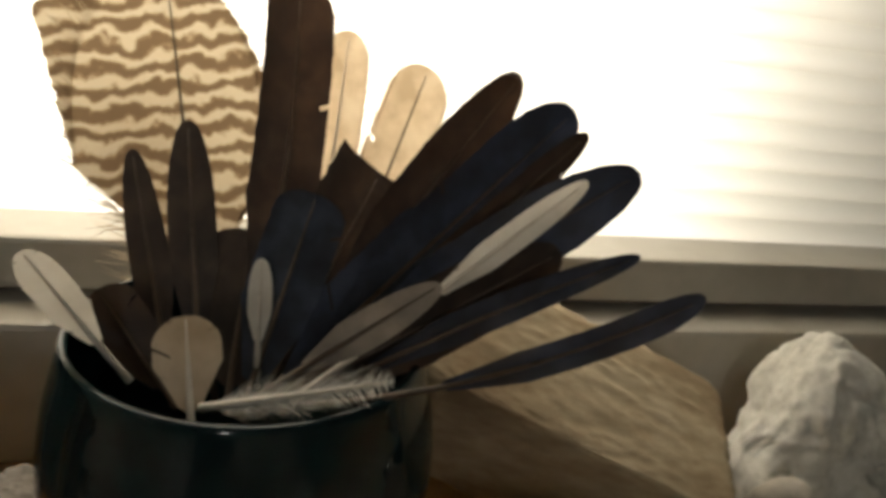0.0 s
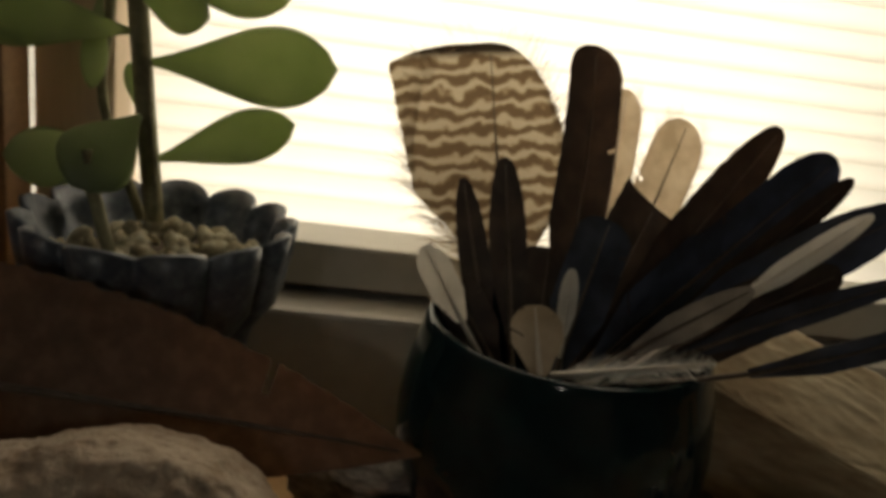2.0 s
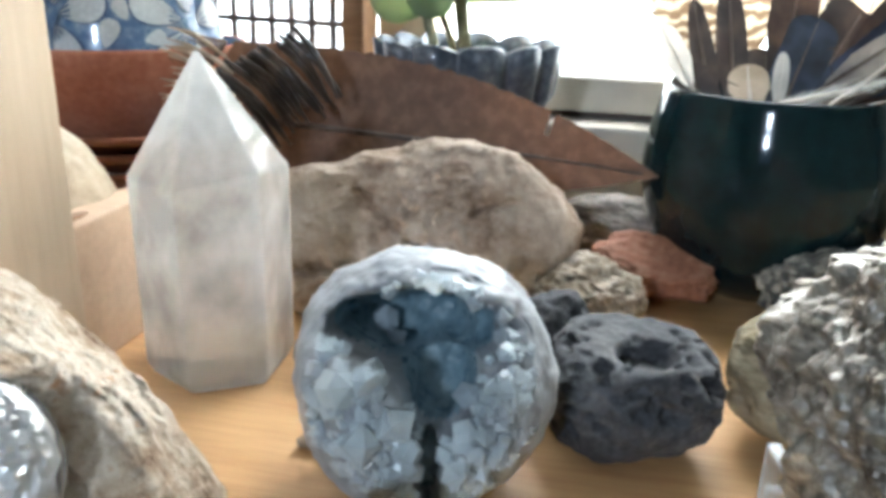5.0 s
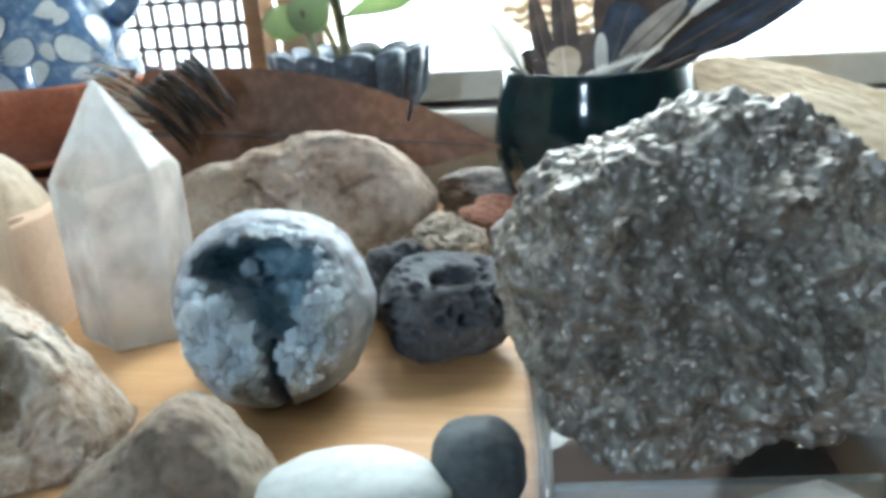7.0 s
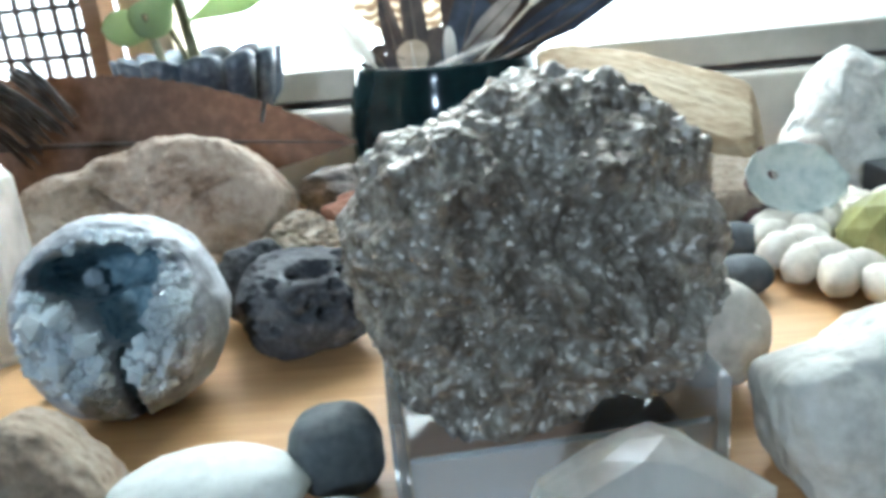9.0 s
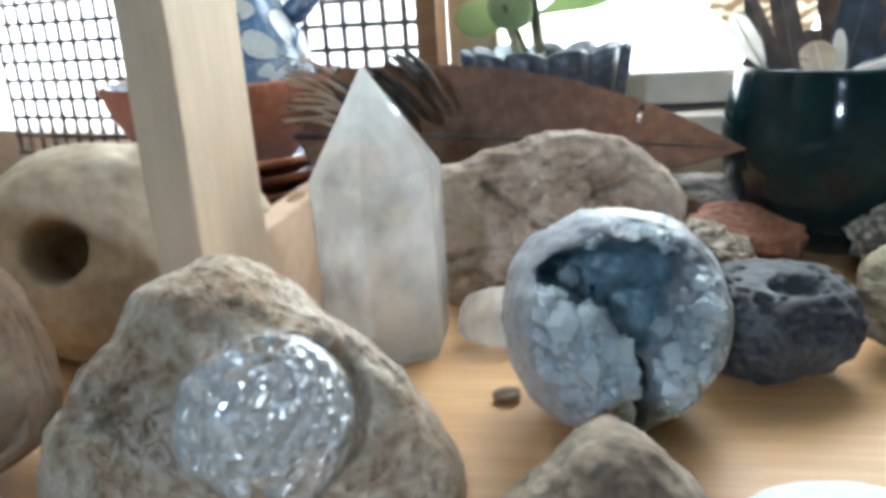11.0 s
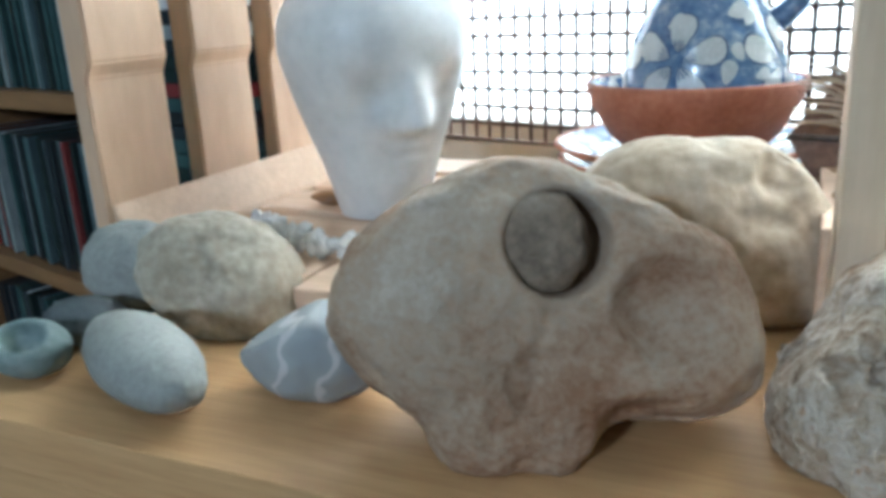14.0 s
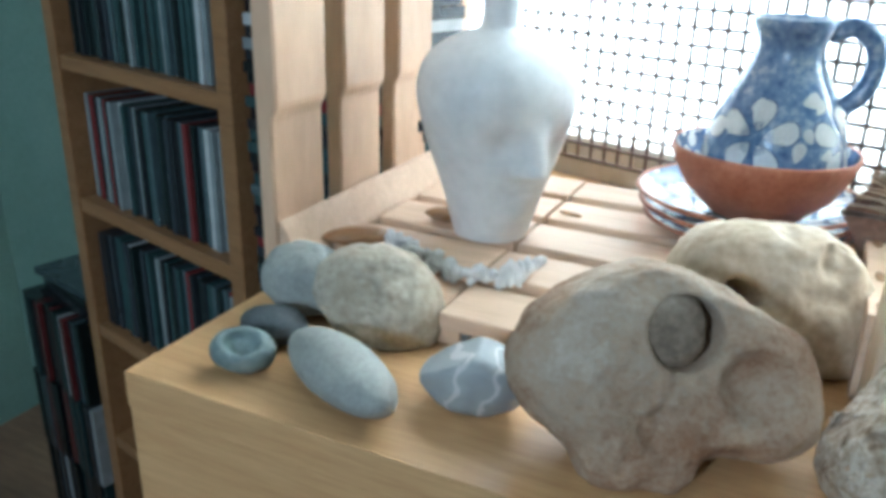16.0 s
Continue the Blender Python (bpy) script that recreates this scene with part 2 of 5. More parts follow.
cab = thing("cabinet", "pale varnished wooden cabinet top with a deep front board", "cabinet", pose(0, 0, FLOOR_Z))
up = -FLOOR_Z
box_part("top", TABLE_L, TABLE_F, up - 0.022, TABLE_R, 0.60, up, M_TABLE, cab, 0.0006)
box_part("front_panel", TABLE_L + 0.0006, TABLE_F + 0.0006, 0.0, TABLE_R - 0.003, TABLE_F + 0.021, up - 0.0225, M_TABLE, cab, 0.001)
box_part("side_panel", TABLE_L + 0.0006, TABLE_F + 0.022, 0.0, TABLE_L + 0.021, 0.59, up - 0.0225, M_TABLE, cab, 0.001)
box_part("side_panel", TABLE_R - 0.021, TABLE_F + 0.022, 0.0, TABLE_R - 0.003, 0.29, up - 0.0225, M_TABLE, cab, 0.001)

# the room round it
def structure(name, bm, mat, label):
    return tagged(part(name, bm, mat, smooth=False), label, "structure", kind="structure")

structure("floor", block(bmesh.new(), -2.6, -2.7, FLOOR_Z - 0.05, 2.6, 1.3, FLOOR_Z), M_FLOOR, "dark wooden floor of the room")
structure("ceiling", block(bmesh.new(), -2.6, -2.7, 1.62, 2.6, 1.3, 1.70), M_CEIL, "white painted ceiling of the room")
structure("wall_west", block(bmesh.new(), -1.80, -2.6, FLOOR_Z, -1.70, 1.2, 1.62), M_GREENWALL, "dull green painted wall beside the record shelf")
structure("wall_east", block(bmesh.new(), 2.4, -2.6, FLOOR_Z, 2.5, 1.2, 1.62), M_WALL, "plain painted side wall of the room")
bm = block(bmesh.new(), -1.7, -2.6, FLOOR_Z, -0.85, -2.5, 1.62)
block(bm, -0.35, -2.6, FLOOR_Z, 2.4, -2.5, 1.62)
block(bm, -0.85, -2.6, FLOOR_Z, -0.35, -2.5, 0.45)
block(bm, -0.85, -2.6, 1.35, -0.35, -2.5, 1.62)
structure("wall_south", bm, M_WALL, "plain painted wall with a window opening")

# window wall: below the sill, above the head, and beyond the panes
bm = block(bmesh.new(), -0.13, 0.36, FLOOR_Z, 0.75, 0.46, 0.05)
block(bm, 0.751, 0.30, FLOOR_Z, 2.4, 0.46, 1.62)
block(bm, -0.13, 0.36, 0.82, 0.75, 0.46, 1.62)
# unseen pier added outside, to keep daylight off the blind's right part
block(bm, 0.36, 0.44, 0.05, 0.75, 0.52, 0.82)
structure("wall_north", bm, M_WALL, "plain wall round the blind-covered window")

win = thing("window_1", "cream-painted window frame with a ribbed bottom rail", "window", pose(0, 0, 0), kind="structure")
box_part("window_sill", -0.118, 0.300, 0.002, 0.748, 0.358, 0.056, M_FRAME, win, 0.0025)
box_part("window_frame", -0.118, 0.318, 0.060, 0.748, 0.358, 0.079, M_FRAME, win, 0.002, label="cream rail above a dark groove")
box_part("groove", -0.118, 0.326, 0.0562, 0.748, 0.357, 0.0598, M_LATTICE, win, 0.0)
box_part("mullion", -0.150, 0.322, 0.002, -0.120, 0.36, 0.82, M_POST, win, 0.002, label="pale wooden window post")


def blind(name, m, width, z0, z1, pitch, label):
    """Overlapping shallow slats, each bowed a little."""
    e = thing(name, label, "blind", m)
    bm = bmesh.new()
    n = 6
    hh = pitch * 1.16
    for j in range(n + 1):
        s = j / n
        y = -0.0016 * math.sin(math.pi * s) + 0.0022 * (s - 0.5)
        for x in (0, width):
            bm.verts.new((x, y, s * hh))
    bm.verts.ensure_lookup_table()
    for j in range(n):
        bm.faces.new([bm.verts[2 * j], bm.verts[2 * j + 1], bm.verts[2 * j + 3], bm.verts[2 * j + 2]])
    first = part("slat", bm, M_BLIND, e)
    k = int((z1 - z0) / pitch)
    for i in range(1, k):
        o = new("slat", first.data)
        o.parent = e
        o.location = (0, 0, i * pitch)
    first.location = (0, 0, 0)
    return e


blind("window_blind", pose(-0.118, 0.348, 0.079), 0.86, 0.079, 0.82, 0.0112, "cream translucent slatted blind, drawn down and lit from outside")
BAY = math.degrees(math.atan2(-0.088, 0.30))
blind("window_blind", pose(-1.16, 0.665, 0.0, 0, 0, BAY), 1.06, 0.0, 0.82, 0.0112, "cream translucent slatted blind behind the lattice, lit from outside")
win2 = thing("window_2", "cream-painted rail of the angled window", "window", pose(-1.16, 0.665, 0.0, 0, 0, BAY), kind="structure")
box_part("window_frame", 0.0, -0.030, -0.02, 1.06, -0.006, 0.041, M_FRAME, win2, 0.002)
bm = block(bmesh.new(), -1.20, 0.76, FLOOR_Z, -0.13, 0.80, -0.01)
block(bm, -1.20, 0.80, 0.82, -0.13, 0.84, 1.62)
structure("wall_bay", bm, M_WALL, "plain wall under the angled window")
structure("wall_corner", block(bmesh.new(), -1.70, 0.66, FLOOR_Z, -1.17, 0.76, 1.62), M_GREENWALL, "plain wall beyond the shelf")

# ---- lattice ----
lat = thing("lattice_panel", "dark brown square lattice panel standing against the bright blind", "lattice", pose(-0.5367, 0.4237, 0.028, 0, 0, BAY))
W_LAT, H_LAT, CELL = 0.3915, 0.42, 0.0145
nv, nh = int(W_LAT / CELL), int(H_LAT / CELL)
bar = box_part("bar", -0.0015, -0.0012, 0, 0.0015, 0.0012, H_LAT, M_LATTICE, lat, 0.0)
for i in range(1, nv + 1):
    o = new("bar", bar.data)
    o.parent = lat
    o.location = (i * CELL, 0, 0)
cross = box_part("crossbar", 0, -0.0036, -0.0016, W_LAT, -0.0014, 0.0016, M_LATTICE, lat, 0.0)
for i in range(1, nh + 1):
    o = new("crossbar", cross.data)
    o.parent = lat
    o.location = (0, 0, i * CELL)
box_part("edge_post", W_LAT - 0.003, -0.008, -0.027, W_LAT + 0.011, 0.006, H_LAT, M_SHELF, lat, 0.001)

# ---- slatted pine crate ----
crate = thing("crate", "pale pine slatted crate with open front, standing on the cabinet", "crate", pose(-0.541, 0.0, 0))
for i in range(5):
    y, end = 0.036 + i * 0.064, (0.205, 0.232, 0.268, 0.322, 0.300)[i]
    box_part("deck_slat", 0.015, y, 0.010, 0.126, y + 0.050, 0.021, M_PINE_X, crate, 0.0012)
    box_part("deck_slat", 0.1285, y + 0.001, 0.0102, end, y + 0.049, 0.0206, M_PINE_X, crate, 0.0012)
for x in (0.016, 0.112, 0.215):
    box_part("stringer", x, 0.17 if x > 0.2 else 0.038, 0.0005, x + 0.03, 0.335, 0.0098, M_PINE, crate, 0.001)


def crate_slat(y, w):
    """One side slat: a plain foot and, above a sloping shoulder, a thicker upper length."""
    bm = bmesh.new()
    outline = [(-0.012, 0.0), (-0.012, 0.42), (0.0045, 0.42), (0.0045, 0.122), (0.0, 0.114), (0.0, 0.0)]
    a = [bm.verts.new((x, y, z)) for x, z in outline]
    c = [bm.verts.new((x, y + w, z)) for x, z in outline]
    bm.faces.new(a)
    bm.faces.new(c[::-1])
    for k in range(len(a)):
        bm.faces.new((a[k - 1], a[k], c[k], c[k - 1])[::-1])
    bmesh.ops.recalc_face_normals(bm, faces=bm.faces)
    bmesh.ops.bevel(bm, geom=[e for e in bm.edges], offset=0.0012, segments=2, affect="EDGES")
    return part("side_slat", bm, M_PINE, crate, smooth=False)


for i in range(4):
    crate_slat(0.0575 + i * 0.0785, 0.056)
box_part("rail", -0.020, 0.06, 0.300, -0.0125, 0.345, 0.33, M_PINE, crate, 0.001)
bm = bmesh.new()
ends = [[bm.verts.new((x, y, z)) for x, z in ((0.0004, 0.0005), (0.0004, 0.047), (0.003, 0.047), (0.0145, 0.022), (0.0145, 0.0005))] for y in (0.0585, 0.346)]
bm.faces.new(ends[0])
bm.faces.new(ends[1][::-1])
for k in range(5):
    bm.faces.new((ends[0][k - 1], ends[1][k - 1], ends[1][k], ends[0][k]))
bmesh.ops.recalc_face_normals(bm, faces=bm.faces)
bmesh.ops.bevel(bm, geom=list(bm.edges), offset=0.001, segments=2, affect="EDGES")
part("inner_rail", bm, M_PINE_X, crate, smooth=False)

side_board = thing("low_board", "low pine side board with knots, standing on edge", "board", pose(-0.180, 0.088, 0, 0, 0, 0))
box_part("board", -0.014, 0.0, 0.0, 0.0, 0.17, 0.050, M_PINE_X, side_board, 0.0012)
for y, z in ((0.004, 0.0502), (0.05, 0.0502), (0.11, 0.0502)):
    bm = stone_mesh((0.006, 0.016, 0.0012), 7 + int(y * 100), sub=3)
    bm.transform(Matrix.Translation((-0.007, y + 0.008, z)))
    part("knot", bm, M_SHELF, side_board, "dark brown knot")
post = tagged(box_part("wooden_post", -0.1905, 0.0405, 0.0, -0.1755, 0.087, 0.42, M_POST, None, 0.0012), "upright pale planed wooden post of the crate's corner", "post")

# ---- stones and crystals on the cabinet ----
M_SANDSTONE = surface("sandstone", [(0.36, (0.21, 0.14, 0.09)), (0.43, (0.34, 0.25, 0.18)), (0.50, (0.44, 0.345, 0.265)), (0.58, (0.52, 0.43, 0.34)), (0.66, (0.62, 0.55, 0.47))], 34, 0.88, 1.0, 300, depth=0.006, grain=0.22)
M_FLINT = surface("knobbly_brown_stone", [(0.40, (0.26, 0.14, 0.075)), (0.46, (0.33, 0.21, 0.13)), (0.52, (0.41, 0.30, 0.205)), (0.58, (0.43, 0.34, 0.25)), (0.67, (0.52, 0.45, 0.37))], 10, 0.88, 1.0, 420, depth=0.0028, grain=0.20, detail=9)
M_HOLED = surface("smooth_tan_stone", stops((0.38, 0.29, 0.19), (0.50, 0.40, 0.28), (0.62, 0.54, 0.42)), 18, 0.75, 0.3, 200)
M_GREYTAN = surface("grey_tan_stone", stops((0.29, 0.24, 0.17), (0.40, 0.345, 0.26), (0.52, 0.465, 0.375)), 20, 0.8, 0.6, 220)
M_CHALK = surface("chalky_tan_stone", [(0.34, (0.20, 0.12, 0.07)), (0.43, (0.42, 0.31, 0.21)), (0.50, (0.53, 0.43, 0.32)), (0.58, (0.66, 0.58, 0.48)), (0.67, (0.47, 0.25, 0.11))], 40, 0.9, 1.0, 260, depth=0.010, detail=8)
M_LAVA = surface("dark_lava", stops((0.035, 0.035, 0.038), (0.075, 0.074, 0.078), (0.14, 0.14, 0.145)), 60, 0.8, 0.5, 500, depth=0.001)
M_PUMICE = surface("tan_pumice", stops((0.20, 0.15, 0.10), (0.40, 0.33, 0.25), (0.55, 0.48, 0.39)), 120, 0.9, 0.9, 600, depth=0.002)
M_RED = surface("red_stone", stops((0.17, 0.07, 0.04), (0.28, 0.125, 0.072), (0.37, 0.20, 0.135)), 40, 0.85, 0.6, 300, depth=0.002)
M_BARK = surface("ridged_grey_stone", stops((0.12, 0.10, 0.085), (0.24, 0.21, 0.18), (0.36, 0.32, 0.28)), 60, 0.9, 0.9, 300, (1, 1, 4), depth=0.003)
M_GREYQ = surface("grey_stone_with_pale_crystals", [(0.40, (0.07, 0.066, 0.058)), (0.51, (0.13, 0.125, 0.11)), (0.58, (0.36, 0.34, 0.29)), (0.7, (0.54, 0.51, 0.45))], 30, 0.6, 0.8, 260, depth=0.003)
M_WHITEPEB = surface("white_pebble", stops((0.55, 0.56, 0.52), (0.66, 0.67, 0.63), (0.74, 0.75, 0.71)), 30, 0.6, 0.15, 300)
M_DARKPEB = surface("slate_pebble", stops((0.055, 0.062, 0.065), (0.085, 0.094, 0.098), (0.12, 0.13, 0.135)), 40, 0.6, 0.15, 400)
M_GREYPEB = surface("grey_pebble", stops((0.245, 0.248, 0.225), (0.315, 0.318, 0.29), (0.38, 0.383, 0.35)), 30, 0.65, 0.15, 400)
M_BROWNROCK = surface("brown_rock", stops((0.16, 0.12, 0.085), (0.27, 0.21, 0.15), (0.36, 0.30, 0.23)), 40, 0.9, 0.7, 300, depth=0.002)
M_LONG = surface("pale_brown_layered_rock", stops((0.25, 0.175, 0.10), (0.37, 0.285, 0.18), (0.48, 0.395, 0.27)), 22, 0.85, 0.6, 200, (0.8, 1.5, 1.8), depth=0.002, grain=0.22)
M_BONE = surface("chalk_white_stone", stops((0.45, 0.43, 0.38), (0.62, 0.60, 0.54), (0.74, 0.72, 0.67)), 40, 0.85, 0.6, 300, depth=0.002)
M_SHELL = surface("limpet_shell", stops((0.46, 0.52, 0.49), (0.62, 0.66, 0.62), (0.75, 0.76, 0.72)), 60, 0.6, 0.4, 300)
M_GREEN = surface("olive_green_glassy_stone", stops((0.22, 0.21, 0.06), (0.31, 0.30, 0.10), (0.40, 0.38, 0.16)), 30, 0.35, 0.2, 200, spec=0.5)
M_PITPEB = surface("pitted_round_pebble", stops((0.33, 0.29, 0.24), (0.45, 0.41, 0.35), (0.54, 0.50, 0.44)), 40, 0.8, 0.3, 300)


rnd = random.Random(77)
PITS = [((0.12, -0.45, 1), 0.36, 0.34), ((0.80, -0.75, 0.42), 0.15, 0.2), ((0.28, -1, 0.12), 0.14, 0.2), ((-0.48, -0.75, 0.75), 0.12, 0.18), ((0.95, -0.6, 0.15), 0.12, 0.18)]
PITS += [((rnd.uniform(-1, 1), rnd.uniform(-1, 0.2), rnd.uniform(-0.4, 1)), rnd.uniform(0.045, 0.095), rnd.uniform(0.10, 0.19)) for _ in range(104)]
stone("lava_stone", "dark grey vesicular lava stone with deep holes", "stone", (-0.006, 0.092), (0.050, 0.044, 0.038), 12, M_LAVA, 11, sub=6,
      rough=0.10, freq=1.4, power=2.4, fine=0.02, fine_freq=6, sharp=20, cuts=[((0, -0.1, 1), 0.78)], dents=PITS)
stone("lava_stone", "small grey lava stone tucked behind a larger one", "stone", (-0.030, 0.118), (0.032, 0.03, 0.034), 0, M_LAVA, 12, rough=0.16, fine=0.04, sharp=20, dents=PITS[5:70])
stone("pumice_stone", "tan pitted pumice stone with rough holes", "stone", (-0.022, 0.164), (0.043, 0.036, 0.030), 0, M_PUMICE, 21, sub=6, rough=0.14, fine=0.05, fine_freq=6, cells=0.05, cell_freq=9, sharp=16, dents=[((rnd.uniform(-1, 1), rnd.uniform(-1, 0.3), rnd.uniform(-0.5, 1)), rnd.uniform(0.05, 0.13), rnd.uniform(0.06, 0.16)) for _ in range(60)])
stone("red_stone", "small rough brick-red stone", "stone", (0.004, 0.210), (0.050, 0.034, 0.026), -25, M_RED, 31, rough=0.18, power=2.4, fine=0.05, cuts=[((0.3, -0.6, 0.8), 0.66)])
stone("ridged_stone", "grey-brown ridged stone beside the red one", "stone", (-0.012, 0.247), (0.055, 0.03, 0.032), -22, M_BARK, 41, rough=0.2, power=2.3, fine=0.08, fine_freq=8)
stone("crystal_stone", "dark grey stone crusted with pale crystals, before the bowl", "stone", (0.072, 0.194), (0.056, 0.036, 0.034), 4, M_GREYQ, 51, sub=6, rough=0.14, power=2.3, fine=0.07, fine_freq=7, dents=[((0.1, -1, 0.6), 0.25, 0.14)])
M_CREASE = surface("creased_brown_flint", stops((0.15, 0.115, 0.065), (0.26, 0.215, 0.135), (0.40, 0.345, 0.24)), 36, 0.85, 0.9, 260, (1, 1, 2.4), depth=0.004, grain=0.25)
stone("holed_flint", "pale brown flint with creases and a small ringed hole", "stone", (0.054, 0.110), (0.066, 0.050, 0.043), 20, M_CREASE, 61, sub=6, rough=0.13, freq=1.5, fine=0.022, fine_freq=5, sharp=16,
      dents=[((0.30, -1, 0.45), 0.17, 0.30), ((0.30, -1, 0.45), 0.30, -0.07), ((-0.5, -0.8, 0.75), 0.16, 0.10), ((-0.25, -0.9, 0.9), 0.12, 0.10), ((-0.75, -0.8, 0.35), 0.12, 0.08), ((0.75, -0.6, 0.6), 0.15, 0.16)])
stone("white_pebble", "smooth oval white pebble", "pebble", (-0.0125, -0.010), (0.050, 0.032, 0.0205), 8, M_WHITEPEB, 81, rough=0.04)
stone("slate_pebble", "smooth dark slate-grey pebble standing on end", "pebble", (0.0180, 0.004), (0.0245, 0.022, 0.0235), 10, M_DARKPEB, 82, rough=0.05, power=2.5)
stone("grey_pebble", "flat dark grey pebble in front of the clear stand", "pebble", (0.022, -0.022), (0.026, 0.02, 0.013), 0, M_GREYPEB, 83, rough=0.05)
stone("round_pebble", "round tan pebble with small pits", "pebble", (0.127, 0.047), (0.033, 0.031, 0.034), 0, M_PITPEB, 84, rough=0.05, dents=[((0.3, -1, 0.5), 0.1, 0.07), ((-0.1, -1, 0.6), 0.08, 0.06), ((0.5, -1, 0.1), 0.07, 0.06), ((0.1, -1, -0.1), 0.08, 0.05)])
stone("black_pebble", "smooth oval black pebble", "pebble", (0.157, 0.112), (0.0235, 0.019, 0.016), 5, M_DARKPEB, 85, rough=0.03, group="black pebbles")
stone("black_pebble", "long smooth black pebble", "pebble", (0.166, 0.152), (0.028, 0.018, 0.016), -8, M_DARKPEB, 86, rough=0.03, group="black pebbles")
M_MAROON = surface("maroon_pebble", stops((0.10, 0.045, 0.04), (0.15, 0.075, 0.07), (0.2, 0.11, 0.1)), 40, 0.6, 0.15, 300)
stone("maroon_pebble", "small smooth maroon-brown pebble beside black ones", "pebble", (0.139, 0.128), (0.02, 0.018, 0.02), 0, M_MAROON, 87, rough=0.04)
stone("long_rock", "long pale brown rock with a flat top, leaning by the sill", "rock", (0.150, 0.262), (0.135, 0.062, 0.070), -24, M_LONG, 95, tilt=(0, 14), sub=6, rough=0.10, power=2.9, fine=0.025, soft=0.05, cuts=[((0.1, -0.5, 1), 0.62), ((0, -1, -0.3), 0.72), ((1, 0, 0.3), 0.92)])
stone("reddish_rock", "rough reddish-brown rock behind the pyrite", "rock", (0.165, 0.195), (0.058, 0.04, 0.034), -12, M_BROWNROCK, 96, rough=0.18, power=2.3, fine=0.05, cuts=[((0, -0.5, 1), 0.6)])

M_NUT = surface("brown_husk", stops((0.13, 0.06, 0.03), (0.22, 0.11, 0.06), (0.32, 0.18, 0.10)), 50, 0.6, 0.5, 300, depth=0.002)
stone("brown_husk", "small rough brown husk beside the plaited ring", "husk", (0.2205, 0.080), (0.030, 0.022, 0.020), 25, M_NUT, 211, rough=0.2, fine=0.05)
stone("brown_husk", "tall split brown husk beside a smaller one", "husk", (0.238, 0.088), (0.022, 0.022, 0.034), 70, M_NUT, 212, rough=0.22, fine=0.05)
stone("red_shard", "thin pointed reddish stone shard behind black pebbles", "stone", (0.186, 0.180), (0.026, 0.016, 0.042), 20, M_MAROON, 213, rough=0.08, taper=0.75, sub=4)
stone("leaning_pebble", "smooth grey-tan pebble leaning on the pale peaked stone", "pebble", (0.2285, 0.2360), (0.023, 0.017, 0.034), -20, M_PITPEB, 214, tilt=(0, 24), rough=0.04, sub=4)
# stones with a form of their own
shaped_stone("knobbly_stone", "big knobbly brown stone with hollows, holding a wedged pebble", "stone", pose(-0.2779, -0.013, 0.0413, -16.7, 1.6, 24.3), [0.0703, 0.0646, 0.0528, 0.0489, 0.0506, 0.0531, 0.0555, 0.0603, 0.0660, 0.0674, 0.0589, 0.0510, 0.0554, 0.0501, 0.0497, 0.0419, 0.0533, 0.0723], 0.026, 0.034, M_FLINT, 105,
             rough=0.034, fine=0.016, flat=0.5, sub=7, dents=[(0.0042, 0.0244, 0.0169, 0.022), (0.0360, 0.0039, 0.0175, 0.0095), (-0.0029, -0.0174, 0.011, 0.004), (0.0290, -0.0368, 0.014, 0.0088)])
shaped_stone("wedged_pebble", "round brown pebble wedged in the big stone's hollow", "pebble", pose(-0.2750, -0.0203, 0.0698, -16.7, 1.6, 24.3), [0.0144, 0.0150, 0.0154, 0.0168, 0.0161, 0.0160, 0.0165, 0.0162, 0.0164, 0.0150, 0.0156, 0.0155, 0.0164, 0.0159, 0.0159, 0.0164, 0.0155, 0.0156], 0.009, 0.012, M_BROWNROCK, 106, rough=0.02, flat=0.75)
shaped_stone("holed_stone", "smooth rounded tan stone with holes in it", "stone", pose(-0.2378, 0.1172, 0.0365, -16.7, 1.6, 24.3), [0.0527, 0.0476, 0.0463, 0.0460, 0.0440, 0.0449, 0.0504, 0.0594, 0.0644, 0.0621, 0.0599, 0.0559, 0.0488, 0.0468, 0.0465, 0.0517, 0.0585, 0.0589], 0.032, 0.030, M_HOLED, 111,
             rough=0.025, fine=0.006, dents=[(0.0211, 0.0245, 0.0105, 0.008), (-0.0061, 0.0408, 0.006, 0.006), (-0.0313, 0.0018, 0.0115, 0.045), (0.0119, 0.0105, 0.014, 0.003)])
shaped_stone("chalky_stone", "lumpy pale brown stone with a glass dome in its hollow", "stone", pose(-0.1551, 0.017, 0.0191, -18.1, 3.0, 18.1), [0.0473, 0.0401, 0.0354, 0.0349, 0.0382, 0.0447, 0.0453, 0.0430, 0.0443, 0.0513, 0.0547, 0.0486, 0.0436, 0.0410, 0.0425, 0.0483, 0.0606, 0.0599], 0.030, 0.032, M_CHALK, 121,
             rough=0.05, fine=0.045, dents=[(0.0217, 0.0017, 0.022, 0.014), (-0.0184, 0.0100, 0.009, 0.006), (-0.0342, 0.0142, 0.003, 0.005), (-0.0276, 0.0117, 0.003, 0.005), (-0.0251, 0.0217, 0.013, 0.004)], cracks=[(-0.0518, 0.0097, -0.0284, 0.0067, 0.0060, 0.010), (-0.0284, 0.0067, -0.0017, -0.0067, 0.0060, 0.011)])
